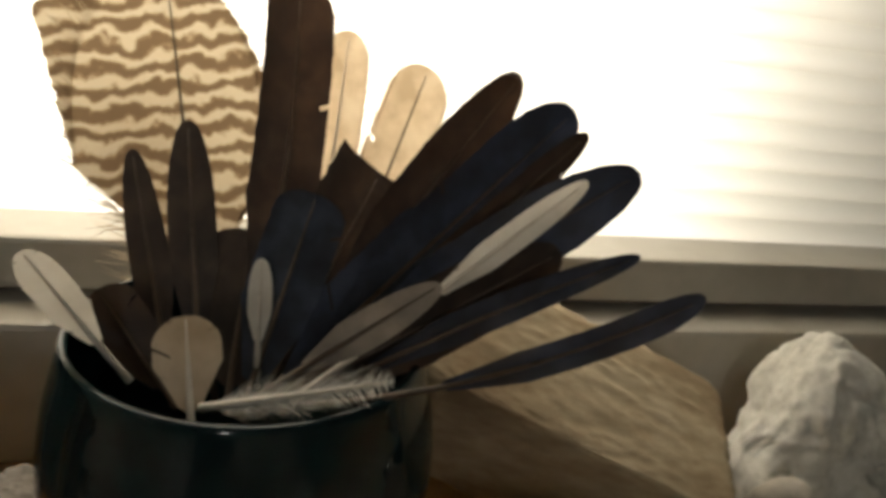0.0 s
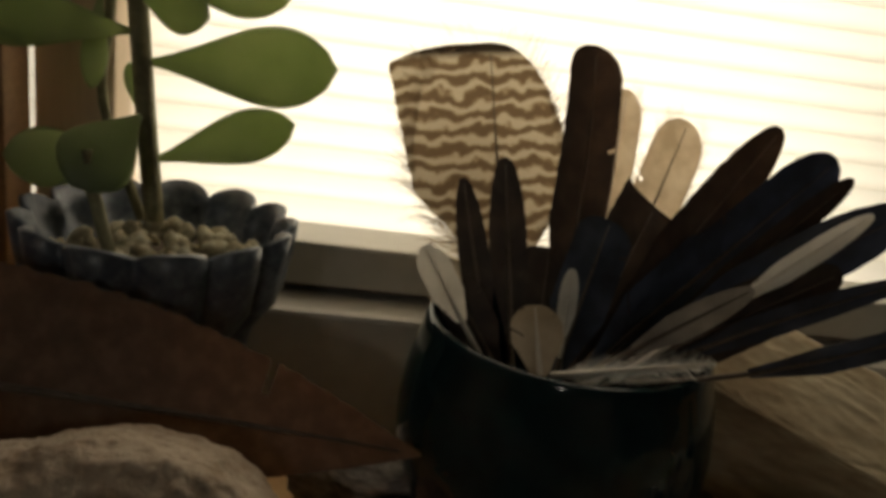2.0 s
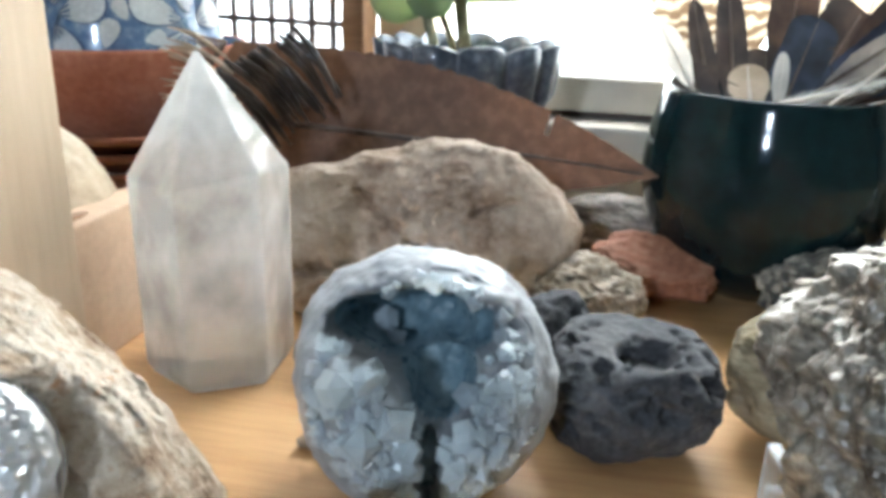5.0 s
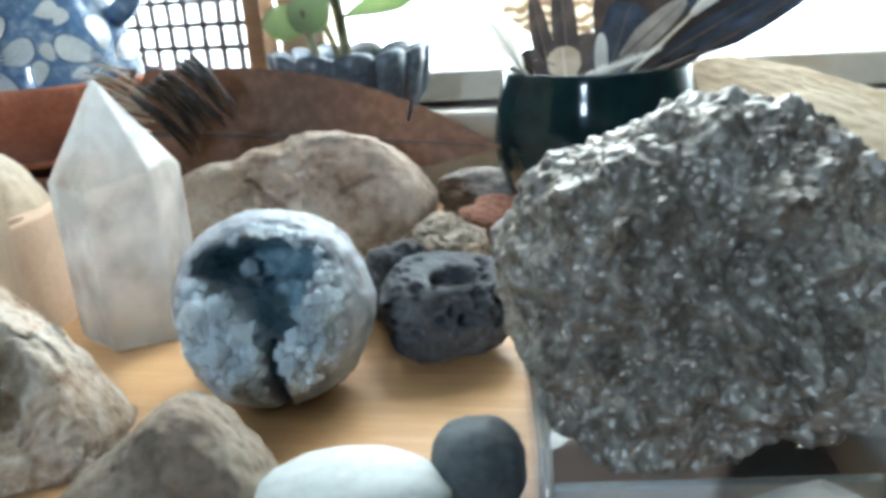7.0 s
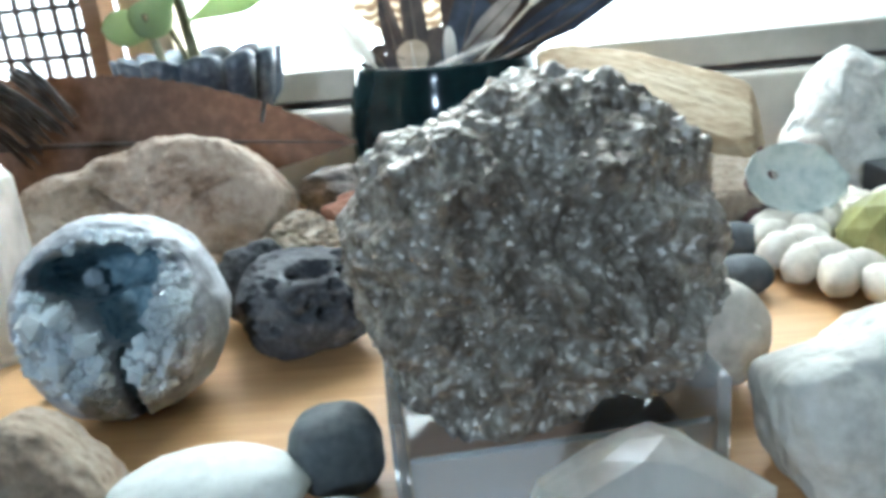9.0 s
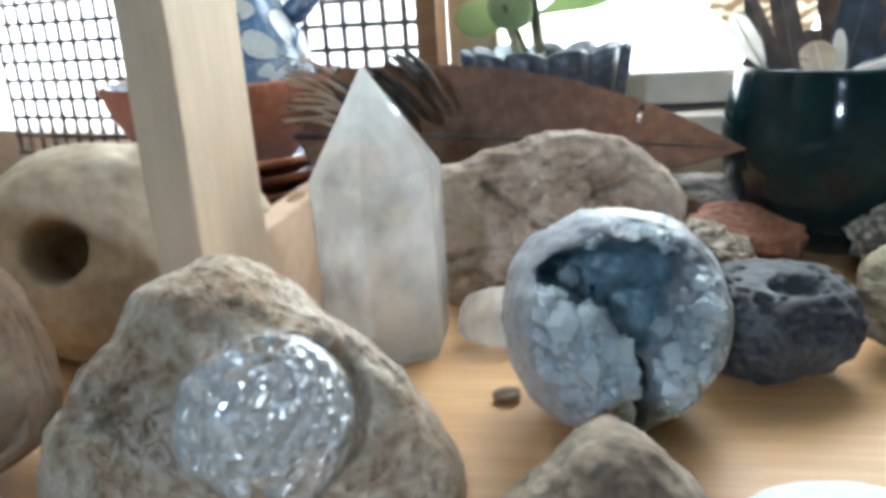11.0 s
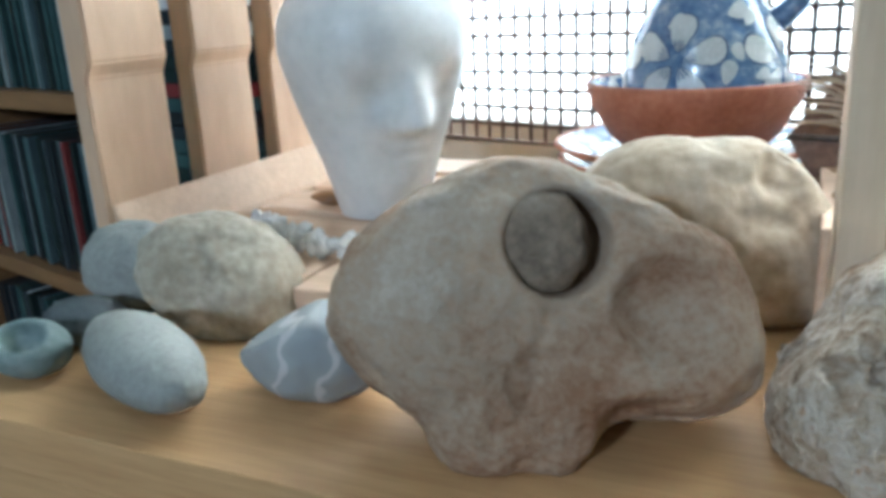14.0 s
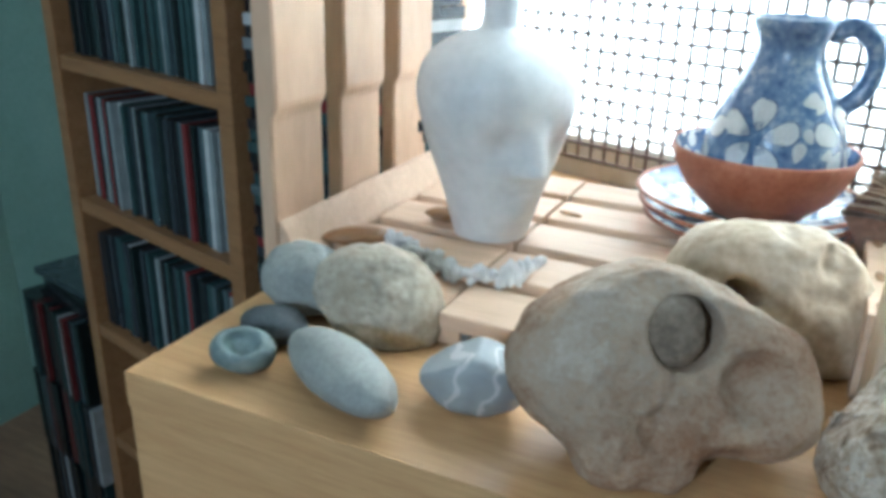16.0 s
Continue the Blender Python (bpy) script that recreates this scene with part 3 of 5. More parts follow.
shaped_stone("flat_rock", "large flat tan rock with cracks, standing on edge", "rock", pose(-0.0878, 0.1727, 0.0325, -17.9, -5.7, 3.5), [0.0619, 0.0534, 0.0460, 0.0389, 0.0346, 0.0331, 0.0356, 0.0433, 0.0634, 0.0636, 0.0630, 0.0531, 0.0425, 0.0374, 0.0370, 0.0400, 0.0502, 0.0577], 0.018, 0.026, M_SANDSTONE, 103,
             rough=0.03, fine=0.05, flat=0.22, sub=7, cracks=[(-0.0193, 0.0158, -0.0018, -0.0035, 0.0020, 0.006), (-0.0018, -0.0035, 0.0140, -0.0123, 0.0016, 0.005), (0.0246, 0.0053, 0.0386, 0.0105, 0.0013, 0.004), (-0.0526, -0.0140, -0.0105, -0.0123, 0.003, 0.004)])
shaped_stone("rounded_rock", "rounded grey-tan rock with a chipped pale face", "rock", pose(-0.4518, 0.038, 0.0197, -20.7, -2.1, 26.2), [0.0386, 0.0357, 0.0338, 0.0323, 0.0328, 0.0332, 0.0370, 0.0403, 0.0407, 0.0393, 0.0328, 0.0288, 0.0277, 0.0296, 0.0337, 0.0369, 0.0415, 0.0410], 0.026, 0.026, M_GREYTAN, 131,
             rough=0.04, fine=0.02, dents=[(0.0155, -0.0055, 0.0185, -0.0060), (0.0150, 0.0100, 0.008, 0.0015)])
shaped_stone("brown_rock", "angular rough brown rock with a peak", "rock", pose(-0.0629, -0.0082, 0.0106, -18.7, 3.9, 10.5), [0.0275, 0.0247, 0.0225, 0.0223, 0.0230, 0.0198, 0.0169, 0.0165, 0.0183, 0.0242, 0.0315, 0.0271, 0.0214, 0.0196, 0.0194, 0.0212, 0.0268, 0.0303], 0.018, 0.020, M_BROWNROCK, 71, rough=0.05, fine=0.03, flat=0.7)
shaped_stone("chalk_stone", "pale peaked chalk stone with dark clefts", "stone", pose(0.2635, 0.2590, 0.0265, -19.3, 5.1, 2.4), [0.0366, 0.0323, 0.0324, 0.0345, 0.0407, 0.0453, 0.0408, 0.0341, 0.0329, 0.0366, 0.0446, 0.0519, 0.0421, 0.0377, 0.0380, 0.0432, 0.0560, 0.0476], 0.020, 0.020, M_BONE, 97, rough=0.06, fine=0.025, flat=0.6,
             dents=[(-0.0309, -0.0033, 0.008, 0.006), (0.0130, -0.0049, 0.006, 0.008)], cracks=[(0.0049, -0.0049, 0.0423, 0.0010, 0.0025, 0.009), (-0.0130, 0.0276, 0.0130, 0.0179, 0.0016, 0.003)])
shaped_stone("white_rock", "chunky chalk-white rock with a grey broken face", "rock", pose(0.151, -0.0041, 0.0184, -19.3, 5.1, 2.4), [0.0264, 0.0264, 0.0287, 0.0294, 0.0245, 0.0204, 0.0189, 0.0215, 0.0274, 0.0263, 0.0258, 0.0259, 0.0272, 0.0273, 0.0273, 0.0311, 0.0313, 0.0284], 0.016, 0.024, M_BONE, 91, rough=0.04, fine=0.025, flat=0.45)
shaped_stone("green_stone", "olive-green glassy stone with flat sides", "stone", pose(0.2264, 0.1425, 0.0109, -19.3, 5.1, 2.4), [0.0271, 0.0226, 0.0189, 0.0163, 0.0160, 0.0172, 0.0157, 0.0163, 0.0193, 0.0204, 0.0236, 0.0219, 0.0176, 0.0153, 0.0148, 0.0163, 0.0200, 0.0240], 0.012, 0.014, M_GREEN, 98, rough=0.03, fine=0.0, flat=0.5, sub=2, smooth=False, floor=False)
stone("long_pebble", "long smooth grey pebble", "pebble", (-0.431, -0.038), (0.089, 0.037, 0.031), -26, M_GREYPEB, 132, rough=0.03)
M_VEIN, nt, b = nodes_of("veined_grey_pebble")
tc = nt.nodes.new("ShaderNodeTexCoord")
wv = nt.nodes.new("ShaderNodeTexWave")
wv.inputs["Scale"].default_value, wv.inputs["Distortion"].default_value, wv.inputs["Detail Scale"].default_value = 13, 6, 3
nt.links.new(tc.outputs["Object"], wv.inputs[0])
rr = ramp_node(nt, [(0.0, (0.30, 0.31, 0.305)), (0.94, (0.35, 0.36, 0.355)), (0.985, (0.55, 0.54, 0.52))])
nt.links.new(wv.outputs[0], rr.inputs[0])
nt.links.new(rr.outputs[0], b.inputs[0])
b.inputs["Roughness"].default_value = 0.6
stone("veined_pebble", "wedge-shaped grey pebble with white veins", "pebble", (-0.366, -0.015), (0.056, 0.034, 0.040), 16, M_VEIN, 133, rough=0.07, power=2.3, cuts=[((-0.6, 0, 0.8), 0.62), ((0.5, 0, 0.85), 0.72)])
stone("dark_pebble", "dark flat pebble beside the long grey one", "pebble", (-0.497, -0.006), (0.042, 0.03, 0.022), 10, M_DARKPEB, 134, rough=0.05)
stone("grey_stone", "dull grey stone at the crate's corner", "stone", (-0.503, 0.034), (0.054, 0.038, 0.046), 10, M_GREYPEB, 135, rough=0.08, power=2.3)
stone("small_pebble", "small pale pebble in front of the crate", "pebble", (-0.404, 0.047), (0.019, 0.014, 0.012), 0, M_GREYPEB, 136, rough=0.04)
M_TEALPEB = surface("teal_grey_pebble", stops((0.15, 0.19, 0.185), (0.20, 0.25, 0.24), (0.26, 0.31, 0.30)), 40, 0.65, 0.2, 300)
stone("hollow_pebble", "teal-grey pebble with a hollow in its top", "pebble", (-0.492, -0.040), (0.037, 0.028, 0.025), 15, M_TEALPEB, 137, sub=5, rough=0.04, dents=[((0.10, -0.55, 0.9), 0.60, 0.85)])

# ---- quartz point ----
def crystal_mat(name, color, rough, trans, cloud=14, veil=0.35, tall=1.0, milk=0.0):
    m, nt, b = nodes_of(name)
    tc = nt.nodes.new("ShaderNodeTexCoord")
    nz = nt.nodes.new("ShaderNodeTexNoise")
    nz.inputs["Scale"].default_value, nz.inputs["Detail"].default_value = cloud, 5
    mp = nt.nodes.new("ShaderNodeMapping")
    mp.inputs["Scale"].default_value = (1, 1, tall)
    nt.links.new(tc.outputs["Object"], mp.inputs[0])
    nt.links.new(mp.outputs[0], nz.inputs["Vector"])
    r = ramp_node(nt, [(0.35, color), (0.65, tuple(min(1, c * 1.12) for c in color))])
    nt.links.new(nz.outputs[0], r.inputs[0])
    nt.links.new(r.outputs[0], b.inputs["Base Color"])
    mr = nt.nodes.new("ShaderNodeMapRange")
    mr.inputs[1].default_value, mr.inputs[2].default_value = 0.38, 0.62
    mr.inputs[3].default_value, mr.inputs[4].default_value = trans, max(trans - veil, 0)
    nt.links.new(nz.outputs[0], mr.inputs[0])
    nt.links.new(mr.outputs[0], b.inputs["Transmission Weight"])
    b.inputs["Roughness"].default_value = rough
    b.inputs["IOR"].default_value = 1.5
    bp = nt.nodes.new("ShaderNodeBump")
    bp.inputs["Strength"].default_value, bp.inputs["Distance"].default_value = 0.10, 0.001
    nt.links.new(nz.outputs[0], bp.inputs["Height"])
    nt.links.new(bp.outputs[0], b.inputs["Normal"])
    if milk:
        t = nt.nodes.new("ShaderNodeBsdfTranslucent")
        t.inputs[0].default_value = (0.95, 0.95, 0.93, 1)
        w = nt.nodes.new("ShaderNodeMapRange")
        w.inputs[1].default_value, w.inputs[2].default_value = 0.36, 0.64
        w.inputs[3].default_value, w.inputs[4].default_value = milk * 0.55, milk
        nt.links.new(nz.outputs[0], w.inputs[0])
        s = nt.nodes.new("ShaderNodeMixShader")
        nt.links.new(w.outputs[0], s.inputs[0])
        nt.links.new(b.outputs[0], s.inputs[1])
        nt.links.new(t.outputs[0], s.inputs[2])
        nt.links.new(s.outputs[0], nt.nodes["Material Output"].inputs[0])
    return m


M_QUARTZ = crystal_mat("milky_quartz", (0.95, 0.95, 0.94), 0.08, 0.94, 30, 0.45, 0.75, 0.42)
M_CLEARQ = crystal_mat("clear_quartz", (0.95, 0.95, 0.95), 0.08, 0.6, 60, 0.35, 1.0, 0.45)


def crystal_point(name, label, m, radius, shoulder, height, mat, squash=1.0, tip=(0, 0), seed=1, bevel=0.0004):
    rnd = random.Random(seed)
    bm = bmesh.new()
    n = 6
    rings = []
    for z, s in ((0, 0.90), (shoulder * 0.06, 0.985), (shoulder, 1.0)):
        rings.append([bm.verts.new((math.cos(math.pi / 3 * i + 0.66) * radius * s, math.sin(math.pi / 3 * i + 0.66) * radius * s * squash, z + (rnd.uniform(-0.09, 0.09) * shoulder if z == shoulder else 0))) for i in range(n)])
    top = bm.verts.new((tip[0], tip[1], height))
    bm.faces.new(rings[0][::-1])
    for a, c in zip(rings, rings[1:]):
        for i in range(n):
            bm.faces.new((a[i], a[(i + 1) % n], c[(i + 1) % n], c[i]))
    for i in range(n):
        bm.faces.new((rings[-1][i], rings[-1][(i + 1) % n], top))
    bmesh.ops.bevel(bm, geom=list(bm.edges), offset=bevel, segments=2, affect="EDGES")
    ob = part(name, bm, mat, smooth=False)
    ob.matrix_world = m
    return tagged(ob, label, "crystal")


crystal_point("quartz_point", "tall milky quartz point polished to six sides", pose(-0.1405, 0.1085, 0, 0, 0, -5), 0.0250, 0.072, 0.106, M_QUARTZ, 1.0, (-0.002, 0), 4)
stone("quartz_chunk", "small white translucent quartz chunk lying on the wood", "stone", (-0.097, 0.112), (0.036, 0.022, 0.021), 8, M_QUARTZ, 141, rough=0.1, power=2.6, soft=0.03, cuts=[((0.4, -0.5, 0.8), 0.66), ((-0.7, -0.3, 0.6), 0.7), ((0, -1, 0.1), 0.72)], sub=4)
stone("wood_chip", "tiny brown flake lying on the wood", "chip", (-0.0915, 0.067), (0.009, 0.006, 0.004), 20, M_BROWNROCK, 142, rough=0.25, sub=3)

# glass dome in the chalky stone
M_DOME, nt, b = nodes_of("sparkling_glass")
b.inputs["Base Color"].default_value = (0.95, 0.95, 0.95, 1)
b.inputs["Transmission Weight"].default_value = 0.95
b.inputs["Roughness"].default_value = 0.03
b.inputs["Coat Weight"].default_value = 1.0
tc = nt.nodes.new("ShaderNodeTexCoord")
vo = nt.nodes.new("ShaderNodeTexVoronoi")
vo.inputs["Scale"].default_value = 120
nt.links.new(tc.outputs["Object"], vo.inputs["Vector"])
bp = nt.nodes.new("ShaderNodeBump")
bp.inputs["Strength"].default_value, bp.inputs["Distance"].default_value = 0.03, 0.001
nt.links.new(vo.outputs[0], bp.inputs["Height"])
nt.links.new(bp.outputs[0], b.inputs["Normal"])

b.inputs["IOR"].default_value = 1.38
dome = shaped_stone("glass_dome", "clear sparkling glass dome set in the lumpy stone", "glass dome", pose(-0.1418, -0.0028, 0.0302, -18.1, 3.0, 18.1), [0.0226] * 16, 0.0120, 0.006, M_DOME, 151, rough=0.003, fine=0.0, flat=0.9)
dome.visible_shadow = False
M_CORE = surface("crackled_silvery_crystal", stops((0.62, 0.61, 0.60), (0.74, 0.73, 0.72), (0.86, 0.85, 0.84)), 160, 0.16, 0.5, 700, metal=0.55, spec=0.9, depth=0.001)
bm = bmesh.new()
bmesh.ops.create_icosphere(bm, subdivisions=5, radius=1)
for v in bm.verts:
    u = v.co.copy()
    cell, _ = noise.voronoi(Vector((u.x, u.y * 0.3, u.z)) * 7.0)
    fleck, _ = noise.voronoi(Vector((u.x, u.y * 0.3, u.z)) * 17.0)
    v.co = Vector((u.x * 0.0202, u.y * 0.0052 - 0.0022 + 0.0030 * (cell[0] - 0.3) + 0.0012 * fleck[0], u.z * 0.0202))
tagged(part("crackled_core", bm, M_CORE, dome, "crackled silvery flakes", smooth=False), kind="stuff")

# ---- geode ----
M_GSHELL = surface("geode_rind", stops((0.24, 0.24, 0.25), (0.37, 0.38, 0.40), (0.51, 0.53, 0.56)), 55, 0.45, 0.6, 260, depth=0.002)
M_CELEST = crystal_mat("celestite", (0.66, 0.73, 0.78), 0.25, 0.5, 60, 0.35, 1.0, 0.3)
# blue crystal darkened in its colour for the shade inside the hollow
M_CAVITY = surface("shaded_hollow_crystal", stops((0.13, 0.20, 0.25), (0.21, 0.30, 0.35), (0.34, 0.44, 0.49)), 60, 0.3, 0.5, 260, depth=0.002)
geode = thing("geode", "pale blue celestite geode, a hollow ball lined with crystals", "geode", pose(-0.0560, 0.0515, 0.0, -15, 0, 14))
GR = 0.0330
bm = stone_mesh((2 * GR, 0.063, 2 * GR), 161, rough=0.05, freq=1.6, sub=7, fine=0.012, fine_freq=9, cuts=[((0.02, -1, 0.16), 0.86)], soft=0.06)


def hollow(x, z):
    """How deep the geode is hollowed at a place of its face, in parts of its radius."""
    d = 0.0
    for cx, cz, rx, rz, dep in ((-0.08, 0.42, 0.54, 0.27, 1.25), (0.12, 0.12, 0.27, 0.42, 0.85), (0.05, -0.62, 0.10, 0.36, 0.55), (0.34, 0.42, 0.20, 0.22, 0.7)):
        wob = 0.22 * noise.noise(Vector((x * 4, z * 4, cx * 9)))
        g = math.hypot((x - cx) / rx, (z - cz) / rz) + wob
        d = max(d, dep / (1 + math.exp((g - 0.95) * 10)))
    return d


for v in bm.verts:
    if v.co.y < 0.004:
        x, z = v.co.x / GR, v.co.z / GR
        w = min(1.0, max(0.0, (0.004 - v.co.y) / 0.012))
        v.co.y += GR * hollow(x, z) * w
        if math.hypot(x, z) < 0.88:
            cell, _ = noise.voronoi(Vector((x * 6.5, z * 6.5, 0.3)))
            v.co.y -= GR * 0.075 * (0.5 - cell[0]) * w
            v.co.x += GR * 0.02 * noise.noise(v.co * 300)
bm.transform(Matrix.Translation((0, 0, 0.0332)))
bm.faces.index_update()
# the hollow's recessed faces, which take the darkened crystal colour
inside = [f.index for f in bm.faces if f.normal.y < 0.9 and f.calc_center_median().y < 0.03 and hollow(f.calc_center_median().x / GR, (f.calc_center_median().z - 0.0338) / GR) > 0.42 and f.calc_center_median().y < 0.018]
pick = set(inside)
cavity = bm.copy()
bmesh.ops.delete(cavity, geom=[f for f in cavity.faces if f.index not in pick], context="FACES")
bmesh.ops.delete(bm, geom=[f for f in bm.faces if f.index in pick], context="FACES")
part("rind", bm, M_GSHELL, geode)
part("cavity", cavity, M_CAVITY, geode, "deep blue crystal hollow, its shade put into the colour", smooth=False)


def gem(bm, at, axis, r, h, rnd):
    """One short six-sided crystal with a blunt end."""
    q = Vector(axis).to_track_quat("Z", "Y").to_matrix().to_4x4()
    mm = Matrix.Translation(at) @ q @ Matrix.Rotation(rnd.uniform(0, 6), 4, "Z")
    k = rnd.choice((4, 5, 6))
    lo = [bm.verts.new(mm @ Vector((math.cos(2 * math.pi * i / k) * r, math.sin(2 * math.pi * i / k) * r, -h * 0.4))) for i in range(k)]
    hi = [bm.verts.new(mm @ Vector((math.cos(2 * math.pi * i / k) * r, math.sin(2 * math.pi * i / k) * r * 0.85, h * rnd.uniform(0.45, 0.75)))) for i in range(k)]
    tp = bm.verts.new(mm @ Vector((rnd.uniform(-0.4, 0.4) * r, rnd.uniform(-0.4, 0.4) * r, h)))
    for i in range(k):
        j = (i + 1) % k
        bm.faces.new((lo[i], lo[j], hi[j], hi[i]))
        bm.faces.new((hi[i], hi[j], tp))


rnd = random.Random(5)
bm = bmesh.new()
cen = Vector((0, 0, 0.0338))


def face_y(x, z):
    return -0.033 * min(0.86, math.sqrt(max(0.0, 1 - x * x - z * z))) + GR * hollow(x, z)


for x, z, s in ((-0.31, 0.34, 0.15), (-0.22, 0.22, 0.12), (-0.20, -0.16, 0.20), (-0.10, -0.36, 0.13), (-0.58, 0.06, 0.19), (-0.42, -0.30, 0.20), (-0.48, -0.50, 0.11), (0.50, -0.38, 0.14), (0.34, -0.10, 0.15), (0.22, -0.50, 0.15), (0.40, -0.54, 0.12), (0.30, -0.26, 0.16), (0.55, 0.10, 0.13), (-0.22, -0.58, 0.11), (-0.40, 0.12, 0.14)):
    gem(bm, cen + Vector((x * GR, face_y(x, z) + 0.0008, z * GR)), (-x * 0.5 + rnd.uniform(-0.4, 0.4), -1, 0.25 - z * 0.4 + rnd.uniform(-0.3, 0.3)), s * GR * 0.78, s * GR * 0.85, rnd)
for i in range(420):
    a, q = rnd.uniform(0, 2 * math.pi), math.sqrt(rnd.random()) * 0.80
    x, z = math.cos(a) * q, math.sin(a) * q
    if hollow(x, z) > 0.25 or q < 0.35 and rnd.random() < 0.5:
        continue
    s = rnd.uniform(0.03, 0.085) * GR
    gem(bm, cen + Vector((x * GR, face_y(x, z) + s * 0.3, z * GR)), (-x * 0.8 + rnd.uniform(-0.5, 0.5), -1, -z * 0.8 + rnd.uniform(-0.5, 0.5)), s, s * rnd.uniform(0.8, 1.3), rnd)
tagged(part("crystal_lining", bm, M_CELEST, geode, "pale blue crystals", smooth=False), kind="stuff")

# ---- pyrite on a clear stand ----
M_PYRITE = surface("pyrite", [(0.38, (0.12, 0.095, 0.072)), (0.48, (0.24, 0.21, 0.175)), (0.56, (0.35, 0.32, 0.28)), (0.66, (0.58, 0.55, 0.50))], 90, 0.42, 0.35, 420, metal=0.42, depth=0.001, rough_var=0.24, spec=0.6)
py = shaped_stone("pyrite_rock", "large rough glittering pyrite rock on a clear stand", "rock", pose(0.0733, 0.0318, 0.0509, -19.3, 5.1, 2.4), [0.0522, 0.0555, 0.0560, 0.0504, 0.0471, 0.0472, 0.0480, 0.0511, 0.0541, 0.0516, 0.0489, 0.0517, 0.0546, 0.0472, 0.0437, 0.0444, 0.0500, 0.0512], 0.036, 0.038, M_PYRITE, 171,
                  rough=0.05, fine=0.07, flat=0.42, sub=7, cells=0.0030, cell_freq=330, floor=False, smooth=False)
M_ACRYL, nt, b = nodes_of("clear_acrylic")
b.inputs["Base Color"].default_value = (0.97, 0.97, 0.97, 1)
b.inputs["Transmission Weight"].default_value, b.inputs["Roughness"].default_value, b.inputs["IOR"].default_value = 0.78, 0.05, 1.4
stand = thing("display_stand", "clear acrylic open box stand under the pyrite", "stand", pose(0.074, 0.012, 0, 0, 0, 8))
for nm, q in (("side_wall", (-0.042, -0.018, 0.0, -0.0385, 0.052, 0.0275)), ("side_wall", (0.0385, -0.018, 0.0, 0.042, 0.052, 0.0275)),
              ("front_wall", (-0.0382, -0.018, 0.0, 0.0382, -0.015, 0.016)), ("back_wall", (-0.0382, 0.049, 0.0, 0.0382, 0.052, 0.016)), ("base", (-0.0382, -0.0148, 0.0, 0.0382, 0.0488, 0.003))):
    o = box_part(nm, *q, M_ACRYL, stand, 0.0006)
    o.visible_shadow = False
shaped_stone("clear_crystal", "cloudy clear quartz block lying before the stand", "crystal", pose(0.0889, -0.04, 0.0278, -19.3, 5.1, 2.4), [0.0245, 0.0157, 0.0127, 0.0119, 0.0113, 0.0111, 0.0107, 0.0114, 0.0142, 0.0216, 0.0323, 0.0211, 0.0160, 0.0143, 0.0143, 0.0160, 0.0211, 0.0331], 0.010, 0.012, M_QUARTZ, 181, rough=0.03, fine=0.0, flat=0.25, sub=2, smooth=False)

# ---- glazed bowl of feathers ----
M_GLAZE = surface("black_teal_glaze", stops((0.006, 0.013, 0.015), (0.008, 0.021, 0.024), (0.012, 0.032, 0.035)), 20, 0.09, 0.03, 120, spec=0.3, coat=0.0, rough_var=0.03)
BOWL = (0.0475, 0.235)
prof = [(0.0, 0.0), (0.016, 0.0), (0.021, 0.002), (0.033, 0.0105), (0.0438, 0.025), (0.0500, 0.042), (0.0512, 0.055), (0.0495, 0.069), (0.0468, 0.080), (0.0452, 0.0865), (0.0440, 0.0878), (0.0428, 0.0865), (0.0440, 0.078), (0.0468, 0.066), (0.0480, 0.055), (0.0465, 0.042), (0.041, 0.026), (0.030, 0.011), (0.0, 0.006)]
bowl = part("feather_bowl", lathe([(p.x, p.z) for p in curve_points([(r, 0, z) for r, z in prof], 3)], 96), M_GLAZE)
bowl.matrix_world = pose(*BOWL, 0)
tagged(bowl, "round dark teal-black glazed bowl holding a bunch of feathers", "bowl")


